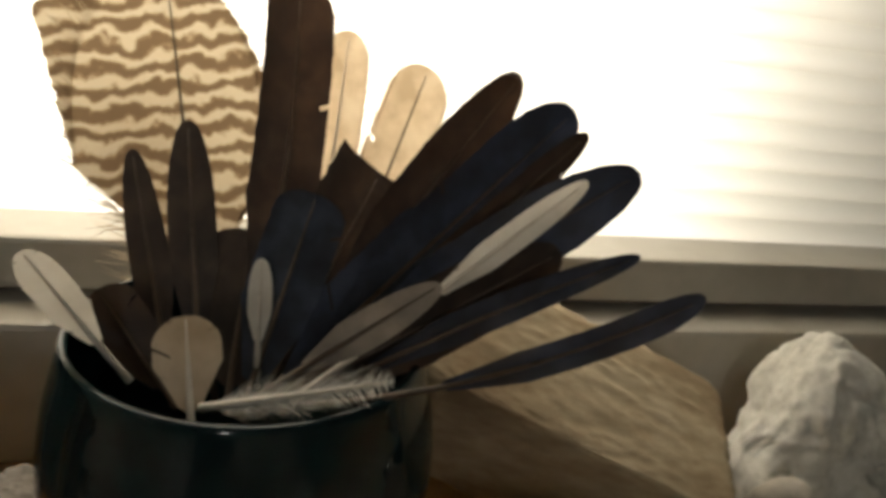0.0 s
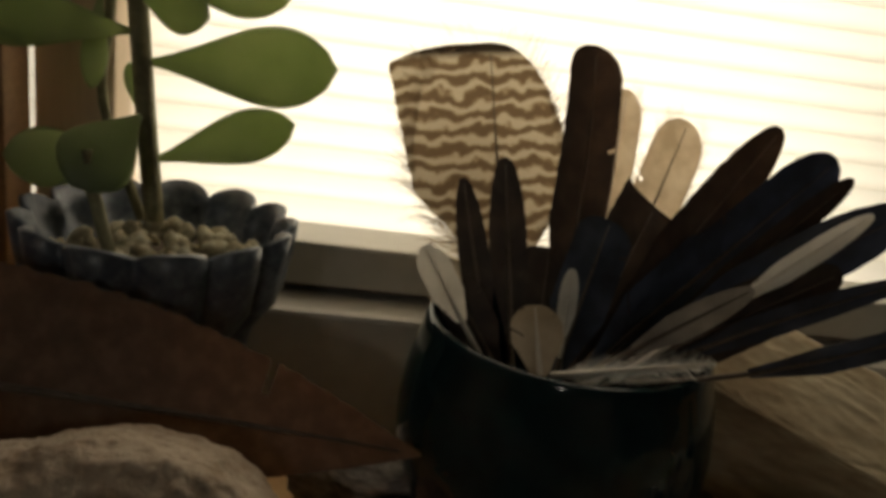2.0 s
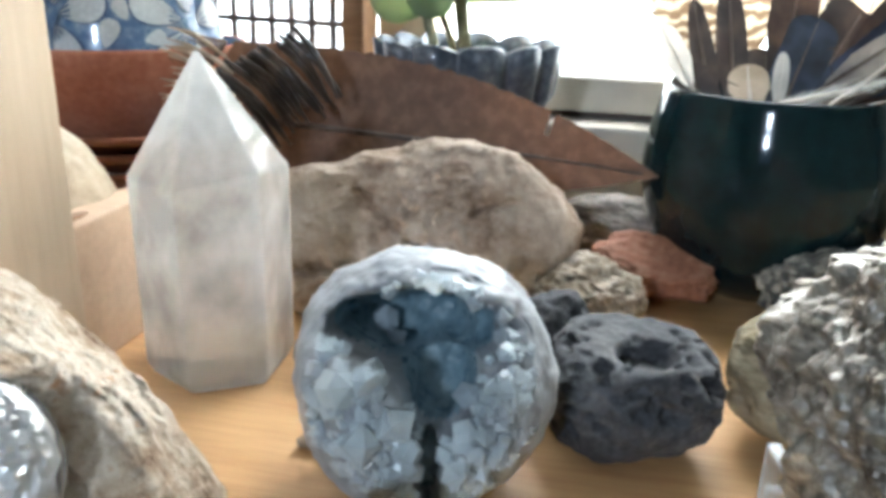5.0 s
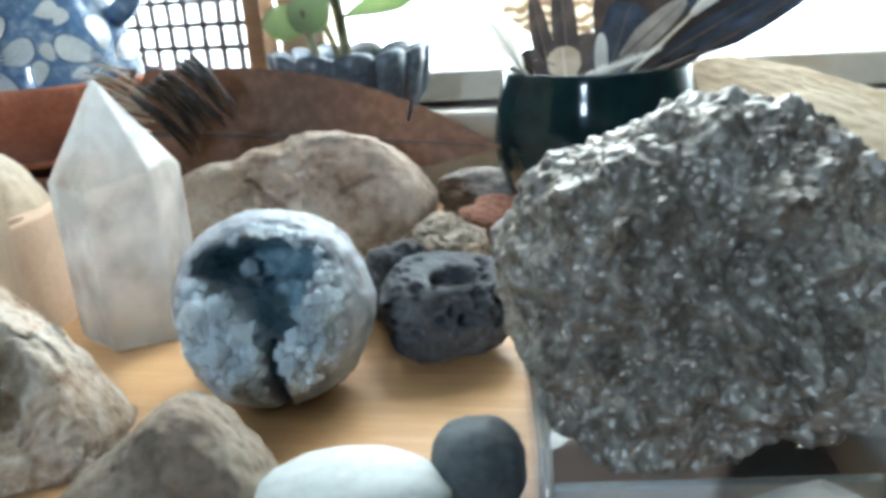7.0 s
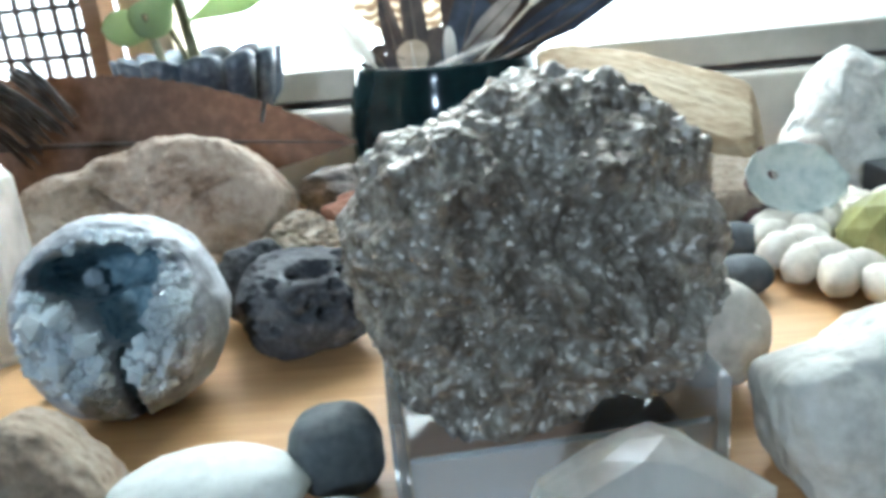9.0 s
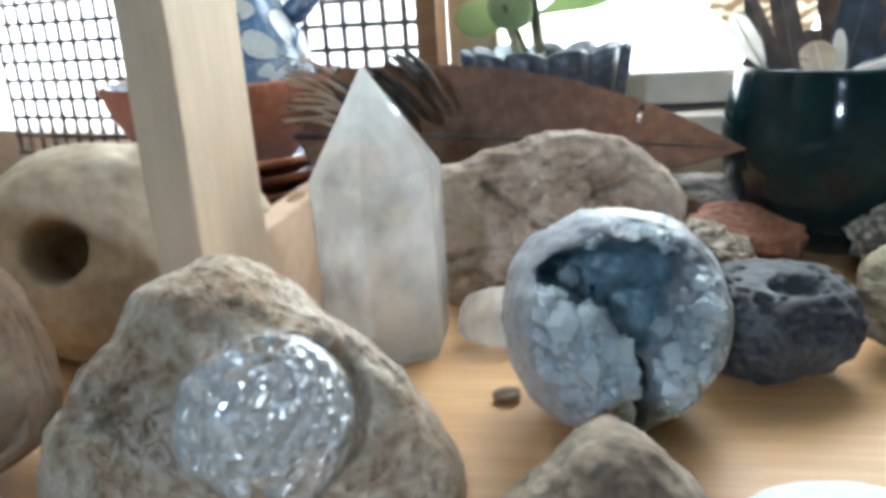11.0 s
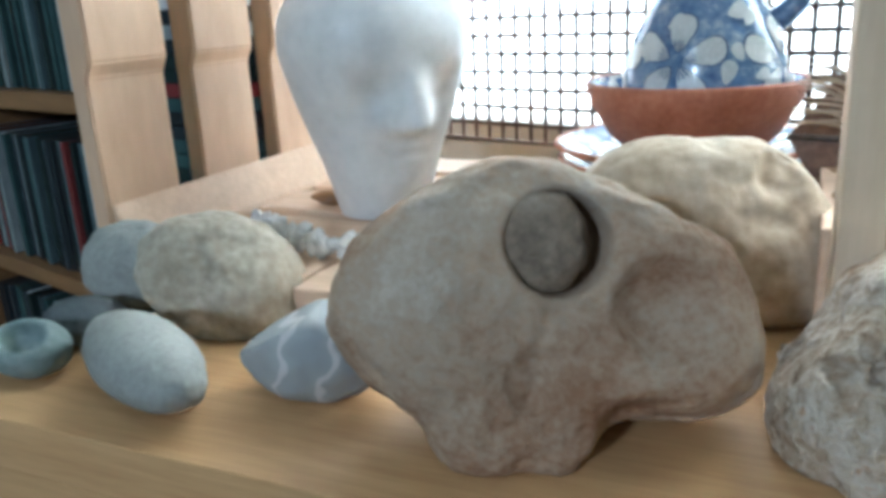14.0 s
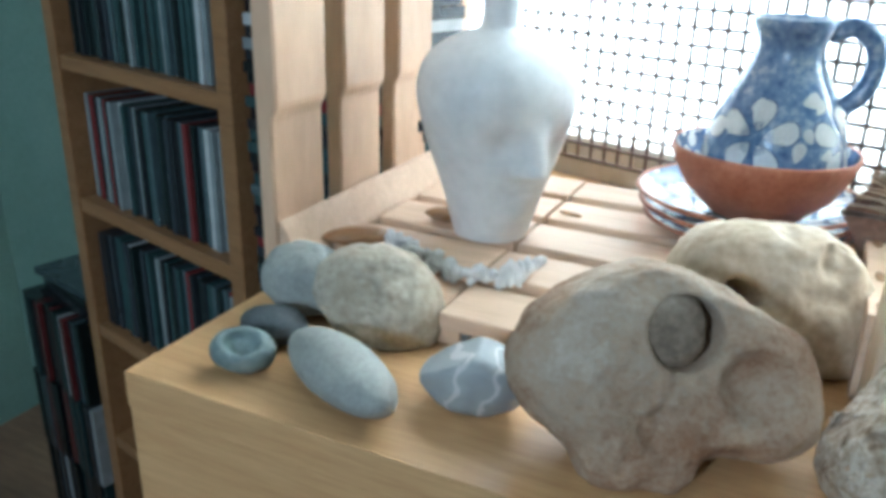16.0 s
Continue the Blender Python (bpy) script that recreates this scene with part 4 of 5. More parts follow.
def feather_mat(name, stops_, scale=60, trans=0.25, tcol=(0.3, 0.2, 0.12), bands=0.0, rough=0.55, sheen=0.0, tip=None):
    m, nt, b = nodes_of(name)
    n, l = nt.nodes, nt.links
    tc = n.new("ShaderNodeTexCoord")
    r = ramp_node(nt, stops_)
    if bands:
        w = n.new("ShaderNodeTexWave")
        w.wave_type, w.bands_direction = "BANDS", "Z"
        w.inputs["Scale"].default_value, w.inputs["Distortion"].default_value, w.inputs["Detail"].default_value, w.inputs["Detail Scale"].default_value = bands, 6.5, 4, 2.4
        l.new(tc.outputs["Object"], w.inputs[0])
        l.new(w.outputs["Fac"], r.inputs[0])
    else:
        w = n.new("ShaderNodeTexNoise")
        w.inputs["Scale"].default_value, w.inputs["Detail"].default_value = scale, 4
        l.new(tc.outputs["Object"], w.inputs["Vector"])
        l.new(w.outputs[0], r.inputs[0])
    if tip:
        sx = n.new("ShaderNodeSeparateXYZ")
        l.new(tc.outputs["Generated"], sx.inputs[0])
        edge = n.new("ShaderNodeMapRange")
        edge.inputs[1].default_value, edge.inputs[2].default_value = 0.93, 0.965
        l.new(sx.outputs[2], edge.inputs[0])
        dark = n.new("ShaderNodeMix")
        dark.data_type = "RGBA"
        dark.inputs[7].default_value = (*tip, 1)
        l.new(edge.outputs[0], dark.inputs[0])
        l.new(r.outputs[0], dark.inputs[6])
        r = dark
    l.new(r.outputs[2 if tip else 0], b.inputs["Base Color"])
    b.inputs["Roughness"].default_value = rough
    b.inputs["Sheen Weight"].default_value = sheen
    t = n.new("ShaderNodeBsdfTranslucent")
    mixc = n.new("ShaderNodeMix")
    mixc.data_type, mixc.blend_type = "RGBA", "MULTIPLY"
    mixc.inputs[0].default_value = 1.0
    l.new(r.outputs[2 if tip else 0], mixc.inputs[6])
    mixc.inputs[7].default_value = (*tcol, 1)
    l.new(mixc.outputs[2], t.inputs[0])
    s = n.new("ShaderNodeMixShader")
    s.inputs[0].default_value = trans
    l.new(b.outputs[0], s.inputs[1])
    l.new(t.outputs[0], s.inputs[2])
    l.new(s.outputs[0], n["Material Output"].inputs[0])
    return m


MF_DARK = feather_mat("dark_brown_feather", stops((0.025, 0.018, 0.014), (0.045, 0.032, 0.025), (0.075, 0.055, 0.042)), trans=0.25, tcol=(1, 0.7, 0.5))
MF_BLUE = feather_mat("blue_black_feather", stops((0.015, 0.018, 0.027), (0.028, 0.036, 0.056), (0.055, 0.072, 0.112)), trans=0.12, tcol=(0.8, 0.8, 1), sheen=0.2)
MF_PALE = feather_mat("cream_feather", stops((0.42, 0.34, 0.25), (0.55, 0.46, 0.36), (0.66, 0.58, 0.47)), trans=0.5, tcol=(1, 0.93, 0.82))
MF_WHITE = feather_mat("white_feather", stops((0.60, 0.58, 0.54), (0.72, 0.70, 0.66), (0.8, 0.79, 0.76)), trans=0.35, tcol=(1, 0.95, 0.88))
MF_GREY = feather_mat("grey_feather", stops((0.13, 0.12, 0.12), (0.21, 0.20, 0.19), (0.32, 0.30, 0.28)), trans=0.2, tcol=(1, 0.9, 0.8))
MF_BARRED = feather_mat("barred_feather", [(0.24, (0.17, 0.115, 0.072)), (0.46, (0.26, 0.185, 0.12)), (0.64, (0.43, 0.355, 0.265)), (0.88, (0.53, 0.465, 0.375))], trans=0.5, tcol=(1, 0.97, 0.88), bands=47, tip=(0.03, 0.02, 0.014))
MF_WING = feather_mat("brown_wing_feather", [(0.34, (0.112, 0.066, 0.040)), (0.5, (0.142, 0.086, 0.053)), (0.66, (0.185, 0.117, 0.074))], trans=0.38, tcol=(1, 0.7, 0.5), scale=150)
M_QUILL = surface("feather_quill", stops((0.05, 0.035, 0.025), (0.09, 0.065, 0.045), (0.14, 0.10, 0.075)), 60, 0.4, 0.05)
M_QUILLPALE = surface("pale_quill", stops((0.55, 0.50, 0.43), (0.65, 0.60, 0.53), (0.72, 0.68, 0.62)), 60, 0.4, 0.05)


def feather(name, label, base, tip, width, mat, seed, start=0.25, bend=0.0, blunt=0.35, ratio=0.5, sweep=0.9, splits=0.25, face=(0, -1, 0), n=74, quill=None, wild=0.0, fluff=0.0, bow=0.0, sides=(-1, 1), thick=0.0011, taper=0.0, fringe=0.0, corner=0.0):
    """A feather from base to tip: a quill and a vane of overlapping barbs that part here and there."""
    rnd = random.Random(seed)
    base, tip = Vector(base), Vector(tip)
    zax = tip - base
    length = zax.length
    zax.normalize()
    xax = zax.cross(Vector(face)).normalized()
    xax = -xax
    yax = zax.cross(xax)
    m = Matrix((xax, yax, zax)).transposed().to_4x4()
    m.translation = base
    ob = thing(name, label, "feather", m, group="feathers")

    def spine(s):
        return Vector((bend * length * (s * s - s), bow * length * (s * s - s), s * length))
    part("quill", tube([spine(i / 12 * 0.97) for i in range(13)], [thick * (1 - 0.82 * i / 12) for i in range(13)], 6), quill or M_QUILL, ob)
    bm = bmesh.new()
    sp = (1 - start) * length / n
    loose = bool(fluff)
    seg = 4
    for side in sides:
        wing = width * (ratio if side < 0 else 1 - ratio)
        shift = 0.0
        last, hold = None, 0
        for k in range(n + 1):
            s = start + (1 - start) * k / n
            t = k / n
            prof_ = 1.0 if loose else min(1.0, (0.30 + t * 2.6)) if not taper else 1.0
            if corner and side > 0:
                prof_ *= 1 + 0.40 * (t - 0.5)
            bl = corner if corner and side > 0 else blunt
            if t > 1 - bl:
                prof_ *= math.sqrt(max(0.0, 1 - ((t - 1 + bl) / bl) ** 2)) if not taper else 1 - ((t - 1 + bl) / bl) ** taper
            ln = wing * prof_ * (1 + 0.009 * math.sin(k * 0.9 + seed)) * (1 + rnd.uniform(-1, 1) * (fluff or 0.012)) + 0.0003
            parted = rnd.random() < splits * 0.03
            if parted:
                shift = rnd.uniform(-0.5, 0.9) * splits * 2.0 * sp
            else:
                shift *= 0.86
            near = max(0.0, (t - 1 + bl * 1.2) / (bl * 1.2))
            sw = sweep * (1 - 0.35 * t) * (1 - 0.8 * near) + rnd.uniform(-1, 1) * wild
            row = []
            for q in range(seg + 1):
                u = q / seg
                ahead = sw * ln * (u - 0.18 * u * u) + shift * u
                cpt = spine(min(s, 1)) + Vector((side * ln * u, -0.10 * ln * u * (1 - u) + (wild * 0.5 * ln * u * u * rnd.uniform(-0.4, 0.4)), ahead))
                if loose:
                    hw = sp * 0.42 * (1 - 0.75 * u)
                    row.append((bm.verts.new(cpt - Vector((0, 0, hw))), bm.verts.new(cpt + Vector((0, 0, hw)))))
                else:
                    row.append(bm.verts.new(cpt))
            if loose:
                for (a, b2), (c, d) in zip(row, row[1:]):
                    bm.faces.new((a, b2, d, c) if side > 0 else (a, c, d, b2))
            elif last:
                cut = rnd.choice((2, 3)) if parted else seg
                for q in range(cut):
                    f4 = (last[q], row[q], row[q + 1], last[q + 1])
                    bm.faces.new(f4 if side > 0 else f4[::-1])
            last = row
    if fringe:
        fb = bmesh.new()
        for side in sides:
            wing = width * (ratio if side < 0 else 1 - ratio)
            for k in range(n * 2):
                s, t = start + (1 - start) * k / (2 * n), k / (2 * n)
                pr = min(1.0, 0.30 + t * 2.6) * (math.sqrt(max(0.0, 1 - ((t - 1 + blunt) / blunt) ** 2)) if t > 1 - blunt else 1.0)
                x0, sw = wing * pr * 0.9, sweep * (1 - 0.35 * t)
                p0 = spine(s) + Vector((side * x0, 0.0004, sw * x0 * 0.8))
                ln = fringe * rnd.uniform(0.3, 1.3)
                dirv = Vector((side * (1 - t * 0.6), rnd.uniform(-0.4, 0.4), 0.5 + t + rnd.uniform(-0.5, 0.5))).normalized()
                pts3 = [p0, p0 + dirv * ln * 0.5, p0 + dirv * ln + Vector((0, 0, -ln * 0.2))]
                tr_ = [[fb.verts.new(q + Vector((0, 0, w))) for w in (-0.00026 * (1 - i * 0.45), 0.00026 * (1 - i * 0.45))] for i, q in enumerate(pts3)]
                for a, c in zip(tr_, tr_[1:]):
                    fb.faces.new((a[0], a[1], c[1], c[0]))
        tagged(part("fringe", fb, mat, ob), kind="stuff")
    vane = part("vane", bm, mat, ob)
    if loose:
        tagged(vane, kind="stuff")
    return ob


feather("barred_feather", "broad brown-and-cream barred feather, dark at the tip", (0.0397, 0.262, 0.0456), (0.0201, 0.316, 0.1673), 0.061, MF_BARRED, 1, start=0.34, blunt=0.60, corner=0.20, ratio=0.43, sweep=0.36, splits=0.15, fringe=0.015)
feather("downy_feather", "loose pale down along the barred feather's edge", (0.0361, 0.268, 0.0549), (0.0083, 0.318, 0.1316), 0.030, MF_PALE, 41, start=0.2, blunt=0.3, sweep=0.9, n=110, wild=0.5, fluff=0.5, thick=0.0004)
feather("dark_feather", "long dark brown feather with a rounded tip", (0.0453, 0.25, 0.0532), (0.06, 0.31, 0.1718), 0.0205, MF_DARK, 2, start=0.2, blunt=0.15, bend=0.12, sweep=1.0)
feather("dark_feather", "short narrow dark feather standing upright", (0.0283, 0.245, 0.0589), (0.0134, 0.285, 0.1202), 0.0105, MF_DARK, 3, start=0.2, blunt=0.6)
feather("dark_feather", "short dark brown feather before the barred one", (0.0353, 0.245, 0.0594), (0.0284, 0.29, 0.1287), 0.0130, MF_DARK, 4, start=0.2, blunt=0.5)
feather("cream_feather", "cream feather with a ragged tip behind the dark ones", (0.0651, 0.268, 0.0485), (0.0782, 0.32, 0.1566), 0.0155, MF_PALE, 5, start=0.3, blunt=0.22, splits=0.3, quill=M_QUILLPALE, sweep=1.2, fringe=0.006)
feather("cream_feather", "wide cream feather with a brown quill and split tip", (0.0651, 0.268, 0.0485), (0.1072, 0.322, 0.1468), 0.0225, MF_PALE, 6, start=0.3, blunt=0.25, splits=0.35, sweep=1.1, fringe=0.007)
feather("dark_feather", "dark feather with a squared tip in the bunch's middle", (0.0497, 0.24, 0.0596), (0.0865, 0.285, 0.1178), 0.030, MF_DARK, 7, start=0.15, blunt=0.06, sweep=0.9)
feather("dark_feather", "dark feather fanning out with a brown edge", (0.0526, 0.24, 0.0637), (0.1276, 0.285, 0.1524), 0.0205, MF_DARK, 8, start=0.2, blunt=0.5, sweep=1.0)
feather("blue_black_feather", "blue-black feather fanning outward, tip notched", (0.051, 0.235, 0.0665), (0.1377, 0.262, 0.1466), 0.0225, MF_BLUE, 9, start=0.2, blunt=0.3, sweep=1.0, splits=0.3)
feather("dark_feather", "slim dark feather beside the blue-black one", (0.0586, 0.232, 0.0689), (0.1376, 0.25, 0.1425), 0.009, MF_DARK, 10, start=0.3, blunt=0.3)
feather("dark_feather", "long dark feather spreading low with a rounded tip", (0.0537, 0.222, 0.0734), (0.1386, 0.219, 0.1401), 0.0195, MF_BLUE, 11, start=0.2, blunt=0.4, sweep=1.0, bend=-0.08)
feather("white_feather", "narrow white feather lying along a dark one", (0.0571, 0.214, 0.0792), (0.1216, 0.212, 0.139), 0.0072, MF_WHITE, 12, start=0.5, blunt=0.5, quill=M_QUILLPALE)
feather("blue_black_feather", "slim blue-black feather reaching low over the rim", (0.0548, 0.215, 0.0758), (0.1354, 0.205, 0.1235), 0.0085, MF_BLUE, 13, start=0.25, blunt=0.6, bend=-0.08)
feather("blue_black_feather", "long drooping blue-grey feather hanging over the rim", (0.0592, 0.208, 0.0818), (0.1363, 0.178, 0.1252), 0.0080, MF_BLUE, 14, start=0.35, blunt=0.25, bend=0.22, quill=M_QUILL)
feather("grey_feather", "slim grey feather among the dark ones", (0.0462, 0.21, 0.0815), (0.0859, 0.2, 0.1171), 0.0095, MF_GREY, 15, start=0.3, blunt=0.6)
feather("white_feather", "small white feather leaning over the rim", (0.019, 0.228, 0.077), (-0.0029, 0.225, 0.1115), 0.0095, MF_WHITE, 16, start=0.3, blunt=0.4, quill=M_QUILLPALE)
feather("white_feather", "tiny narrow white feather upright in the bunch", (0.0501, 0.245, 0.0646), (0.0501, 0.252, 0.1008), 0.0060, MF_WHITE, 17, start=0.35, blunt=0.5, quill=M_QUILLPALE)
feather("cream_feather", "small fluffy cream feather at the front of the bowl", (0.0346, 0.206, 0.0762), (0.032, 0.222, 0.0979), 0.0150, MF_PALE, 18, start=0.15, blunt=0.5, splits=0.9, sweep=1.0, n=60, quill=M_QUILLPALE)
feather("white_feather", "downy white feather lying along the bowl's rim", (0.0361, 0.206, 0.083), (0.0762, 0.192, 0.0978), 0.0085, MF_WHITE, 19, start=0.05, blunt=0.5, wild=0.35, fluff=0.5, sweep=2.2, n=150, quill=M_QUILLPALE, face=(0, -0.5, 1))
feather("dark_feather", "short dark feather near the rim", (0.0298, 0.235, 0.0648), (0.0097, 0.245, 0.0939), 0.015, MF_DARK, 20, start=0.15, blunt=0.3)
feather("blue_black_feather", "blue-black feather deep in the bunch", (0.0462, 0.24, 0.0593), (0.0657, 0.27, 0.1143), 0.021, MF_BLUE, 21, start=0.12, blunt=0.2)
feather("blue_black_feather", "broad blue-black feather leaning outward", (0.0508, 0.232, 0.0644), (0.1026, 0.255, 0.1119), 0.026, MF_BLUE, 22, start=0.12, blunt=0.25)
feather("dark_feather", "dark feather behind the small white one", (0.0422, 0.245, 0.056), (0.0479, 0.278, 0.0996), 0.024, MF_DARK, 23, start=0.12, blunt=0.25)
feather("dark_feather", "low dark feather fanning out over the rim", (0.0495, 0.218, 0.0736), (0.1196, 0.215, 0.1201), 0.021, MF_DARK, 24, start=0.15, blunt=0.5)
feather("brown_feather", "pale brown feather edge behind the fan", (0.0575, 0.25, 0.0583), (0.1218, 0.29, 0.1336), 0.016, MF_GREY, 25, start=0.25, blunt=0.3)

feather("wing_feather", "long brown mottled wing feather leaning on the pot", (-0.2114, 0.214, 0.0652), (0.0026, 0.206, 0.0538), 0.062, MF_WING, 31, start=0.0, blunt=0.80, taper=2.3, bend=-0.04, ratio=0.44, sweep=0.75, n=150, splits=0.3, face=(0, -0.9, 0.3), thick=0.0019)


def barb_tuft(label, a, b, c, d, n, mat, seed, width):
    """Loose barbs in clumps, each from a place on the line a-b to one on c-d, lifting a little on the way."""
    rnd = random.Random(seed)
    a, b, c, d = (Vector(q) for q in (a, b, c, d))
    ob = thing("loose_barbs", label, "feather", Matrix.Translation(a), group="feathers")
    for i in range(n):
        f = (i + rnd.uniform(-0.35, 0.35)) / (n - 1)
        p = a.lerp(b, f) + Vector((rnd.uniform(-0.003, 0.003), rnd.uniform(-0.002, 0.002), rnd.uniform(-0.003, 0.003)))
        q = c.lerp(d, f) + Vector((rnd.uniform(-0.004, 0.004), rnd.uniform(-0.002, 0.002), rnd.uniform(-0.004, 0.004)))
        m = p.lerp(q, 0.5) + Vector((0.002, -0.004, 0.003))
        pts = [v - a for v in curve_points([p, m, q], 6)]
        bm = tube(pts, [width * rnd.uniform(0.8, 1.1) * (0.25 + math.sin(math.pi * min(1, k / 12 * 0.8 + 0.16))) for k in range(13)], 6)
        part("barb", bm, mat, ob)
    return ob


MF_GLOSS = feather_mat("glossy_dark_barbs", stops((0.020, 0.014, 0.010), (0.04, 0.028, 0.020), (0.085, 0.062, 0.045)), trans=0.1, tcol=(1, 0.7, 0.5), rough=0.28)
barb_tuft("dark glossy loose barbs of the wing feather beside the bowl", (-0.1819, 0.2, 0.0859), (-0.1517, 0.2, 0.1033), (-0.1568, 0.2, 0.0587), (-0.1275, 0.2, 0.0811), 22, MF_GLOSS, 32, 0.0014)
barb_tuft("pale loose barbs of the wing feather beside the dishes", (-0.1800, 0.199, 0.0900), (-0.1760, 0.199, 0.0700), (-0.2070, 0.197, 0.1010), (-0.2080, 0.197, 0.0760), 12, MF_PALE, 34, 0.00085)
feather("ragged_feather", "pale brown loose barbs beside the dishes", (-0.1795, 0.2, 0.0996), (-0.1994, 0.198, 0.0709), 0.030, MF_WING, 33, start=0.0, blunt=0.3, sweep=0.5, n=30, wild=0.2, fluff=0.3, sides=(-1,), face=(0, -0.9, 0.35))

# ---- succulent in a scalloped pot ----
POT = (-0.089, 0.2715)
M_POT = surface("slate_blue_glaze", stops((0.040, 0.050, 0.066), (0.085, 0.10, 0.125), (0.19, 0.21, 0.24)), 50, 0.35, 0.3, 300, coat=0.3)
M_GRAVEL = surface("gravel", stops((0.16, 0.13, 0.08), (0.34, 0.30, 0.20), (0.52, 0.49, 0.38)), 90, 0.85, 0.3, 400)
M_LEAF = feather_mat("succulent_leaf", stops((0.32, 0.38, 0.24), (0.38, 0.44, 0.29), (0.45, 0.50, 0.35)), scale=30, trans=0.7, tcol=(1.0, 1.0, 0.80), rough=0.4)
M_STEM = surface("succulent_stem", stops((0.14, 0.12, 0.06), (0.22, 0.20, 0.11), (0.30, 0.28, 0.17)), 60, 0.7, 0.3, 300)
M_SOIL = surface("soil", stops((0.05, 0.035, 0.025), (0.09, 0.065, 0.045), (0.15, 0.11, 0.08)), 120, 0.95, 0.6, 400)
potted = thing("plant_pot", "slate-blue glazed pot with a scalloped, folded rim", "plant pot", pose(*POT, 0))
bm = bmesh.new()
seg, rows_ = 144, [(0.024, 0.0), (0.0255, 0.012), (0.028, 0.040), (0.0325, 0.062), (0.0405, 0.074), (0.0430, 0.088), (0.0440, 0.0965), (0.0424, 0.0972), (0.0400, 0.090), (0.037, 0.080), (0.0, 0.079)]
grid = []
for j, (r, z) in enumerate(rows_):
    line = []
    for i in range(seg):
        th = 2 * math.pi * i / seg
        fold = abs(math.sin(th * 6.5 + 0.4 + 0.5 * math.sin(th * 2))) ** 0.5
        up_ = max(0.0, min(1.0, (z - 0.03) / 0.05)) if j < 9 else 0
        rr_ = r * (1 + 0.19 * (fold - 0.7) * up_)
        line.append(bm.verts.new((rr_ * math.cos(th), rr_ * math.sin(th), z + (0.0048 * (fold - 0.5) if 5 <= j <= 7 else 0))))
    grid.append(line)
for a, c in zip(grid, grid[1:]):
    for i in range(seg):
        bm.faces.new((a[i], a[(i + 1) % seg], c[(i + 1) % seg], c[i]))
bm.faces.new(grid[0][::-1])
bmesh.ops.remove_doubles(bm, verts=grid[-1], dist=1e-5)
part("pot_body", bm, M_POT, potted)
part("soil", lathe([(0.0, 0.0805), (0.036, 0.0800), (0.0362, 0.0796)], 48), M_SOIL, potted)
rnd = random.Random(9)
bm = bmesh.new()
for i in range(120):
    a, q = rnd.uniform(0, 6.283), math.sqrt(rnd.random()) * 0.034
    s = rnd.uniform(0.0024, 0.0055)
    r = bmesh.ops.create_icosphere(bm, subdivisions=2, radius=1)
    mm = Matrix.Translation((math.cos(a) * q, math.sin(a) * q, 0.0815 + rnd.uniform(0, 0.0035))) @ Euler([rnd.uniform(0, 6) for _ in "abc"]).to_matrix().to_4x4() @ Matrix.Diagonal((s * rnd.uniform(0.8, 1.3), s * 0.75, s * 0.6, 1))
    for v in r["verts"]:
        v.co = mm @ (v.co * (1 + 0.25 * noise.noise(v.co * 1.5 + Vector((i, 0, 0)))))
tagged(part("gravel", bm, M_GRAVEL, potted, "pale tan gravel"), kind="stuff")

plant = thing("succulent_plant", "jade-like succulent with thick green paddle leaves", "plant", pose(POT[0], POT[1], 0.080))


def local(p):
    return Vector(p) - Vector((POT[0], POT[1], 0.080))


def leaf(base, tip, width, droop=0.0, face=(0, -1, 0.1), thick=0.22):
    b0, t0 = local(base), local(tip)
    z = t0 - b0
    ln = z.length
    z.normalize()
    x = z.cross(Vector(face)).normalized()
    y = z.cross(x)
    bm = bmesh.new()
    nu, nv = 18, 12
    ringsl = []
    for i in range(nu + 1):
        s = i / nu
        w = width / 2 * (0.10 + 0.90 * (max(0.0, math.sin(math.pi * min(1, s) ** 1.75)) ** 0.75)) if 0 < s < 1 else width * 0.04
        if s == 1:
            w = width * 0.012
        line = []
        for k in range(nv):
            a = 2 * math.pi * k / nv
            p = b0 + z * (s * ln) + x * (math.cos(a) * w) + y * (math.sin(a) * max(w * thick, 0.0007 if s < 0.95 else 0.0002) - 0.10 * width * math.cos(a) ** 2 * math.sin(math.pi * s)) + Vector((0, 0, -droop * math.sin(math.pi * s) * ln))
            line.append(bm.verts.new(p))
        ringsl.append(line)
    for a, c in zip(ringsl, ringsl[1:]):
        for k in range(nv):
            bm.faces.new((a[k], a[(k + 1) % nv], c[(k + 1) % nv], c[k]))
    bm.faces.new(ringsl[0][::-1])
    bm.faces.new(ringsl[-1])
    bmesh.ops.recalc_face_normals(bm, faces=bm.faces)
    part("leaf", bm, M_LEAF, plant)


part("stem", tube([local(q) for q in curve_points([(-0.092, 0.275, 0.0947), (-0.0959, 0.277, 0.1258), (-0.0991, 0.279, 0.1544), (-0.1016, 0.28, 0.178), (-0.1039, 0.28, 0.1967)], 4)], 0.0033, 10), M_STEM, plant)
part("stem", tube([local(q) for q in curve_points([(-0.0983, 0.25, 0.0874), (-0.103, 0.252, 0.102), (-0.1067, 0.254, 0.1135), (-0.1083, 0.256, 0.121)], 4)], 0.0022, 8), M_STEM, plant)
part("stem", tube([local(q) for q in curve_points([(-0.0989, 0.285, 0.0914), (-0.1128, 0.286, 0.1311), (-0.1111, 0.286, 0.1588), (-0.1097, 0.286, 0.185)], 4)], 0.0018, 8), M_STEM, plant)
leaf((-0.0962, 0.279, 0.1476), (-0.0352, 0.29, 0.1518), 0.0275)
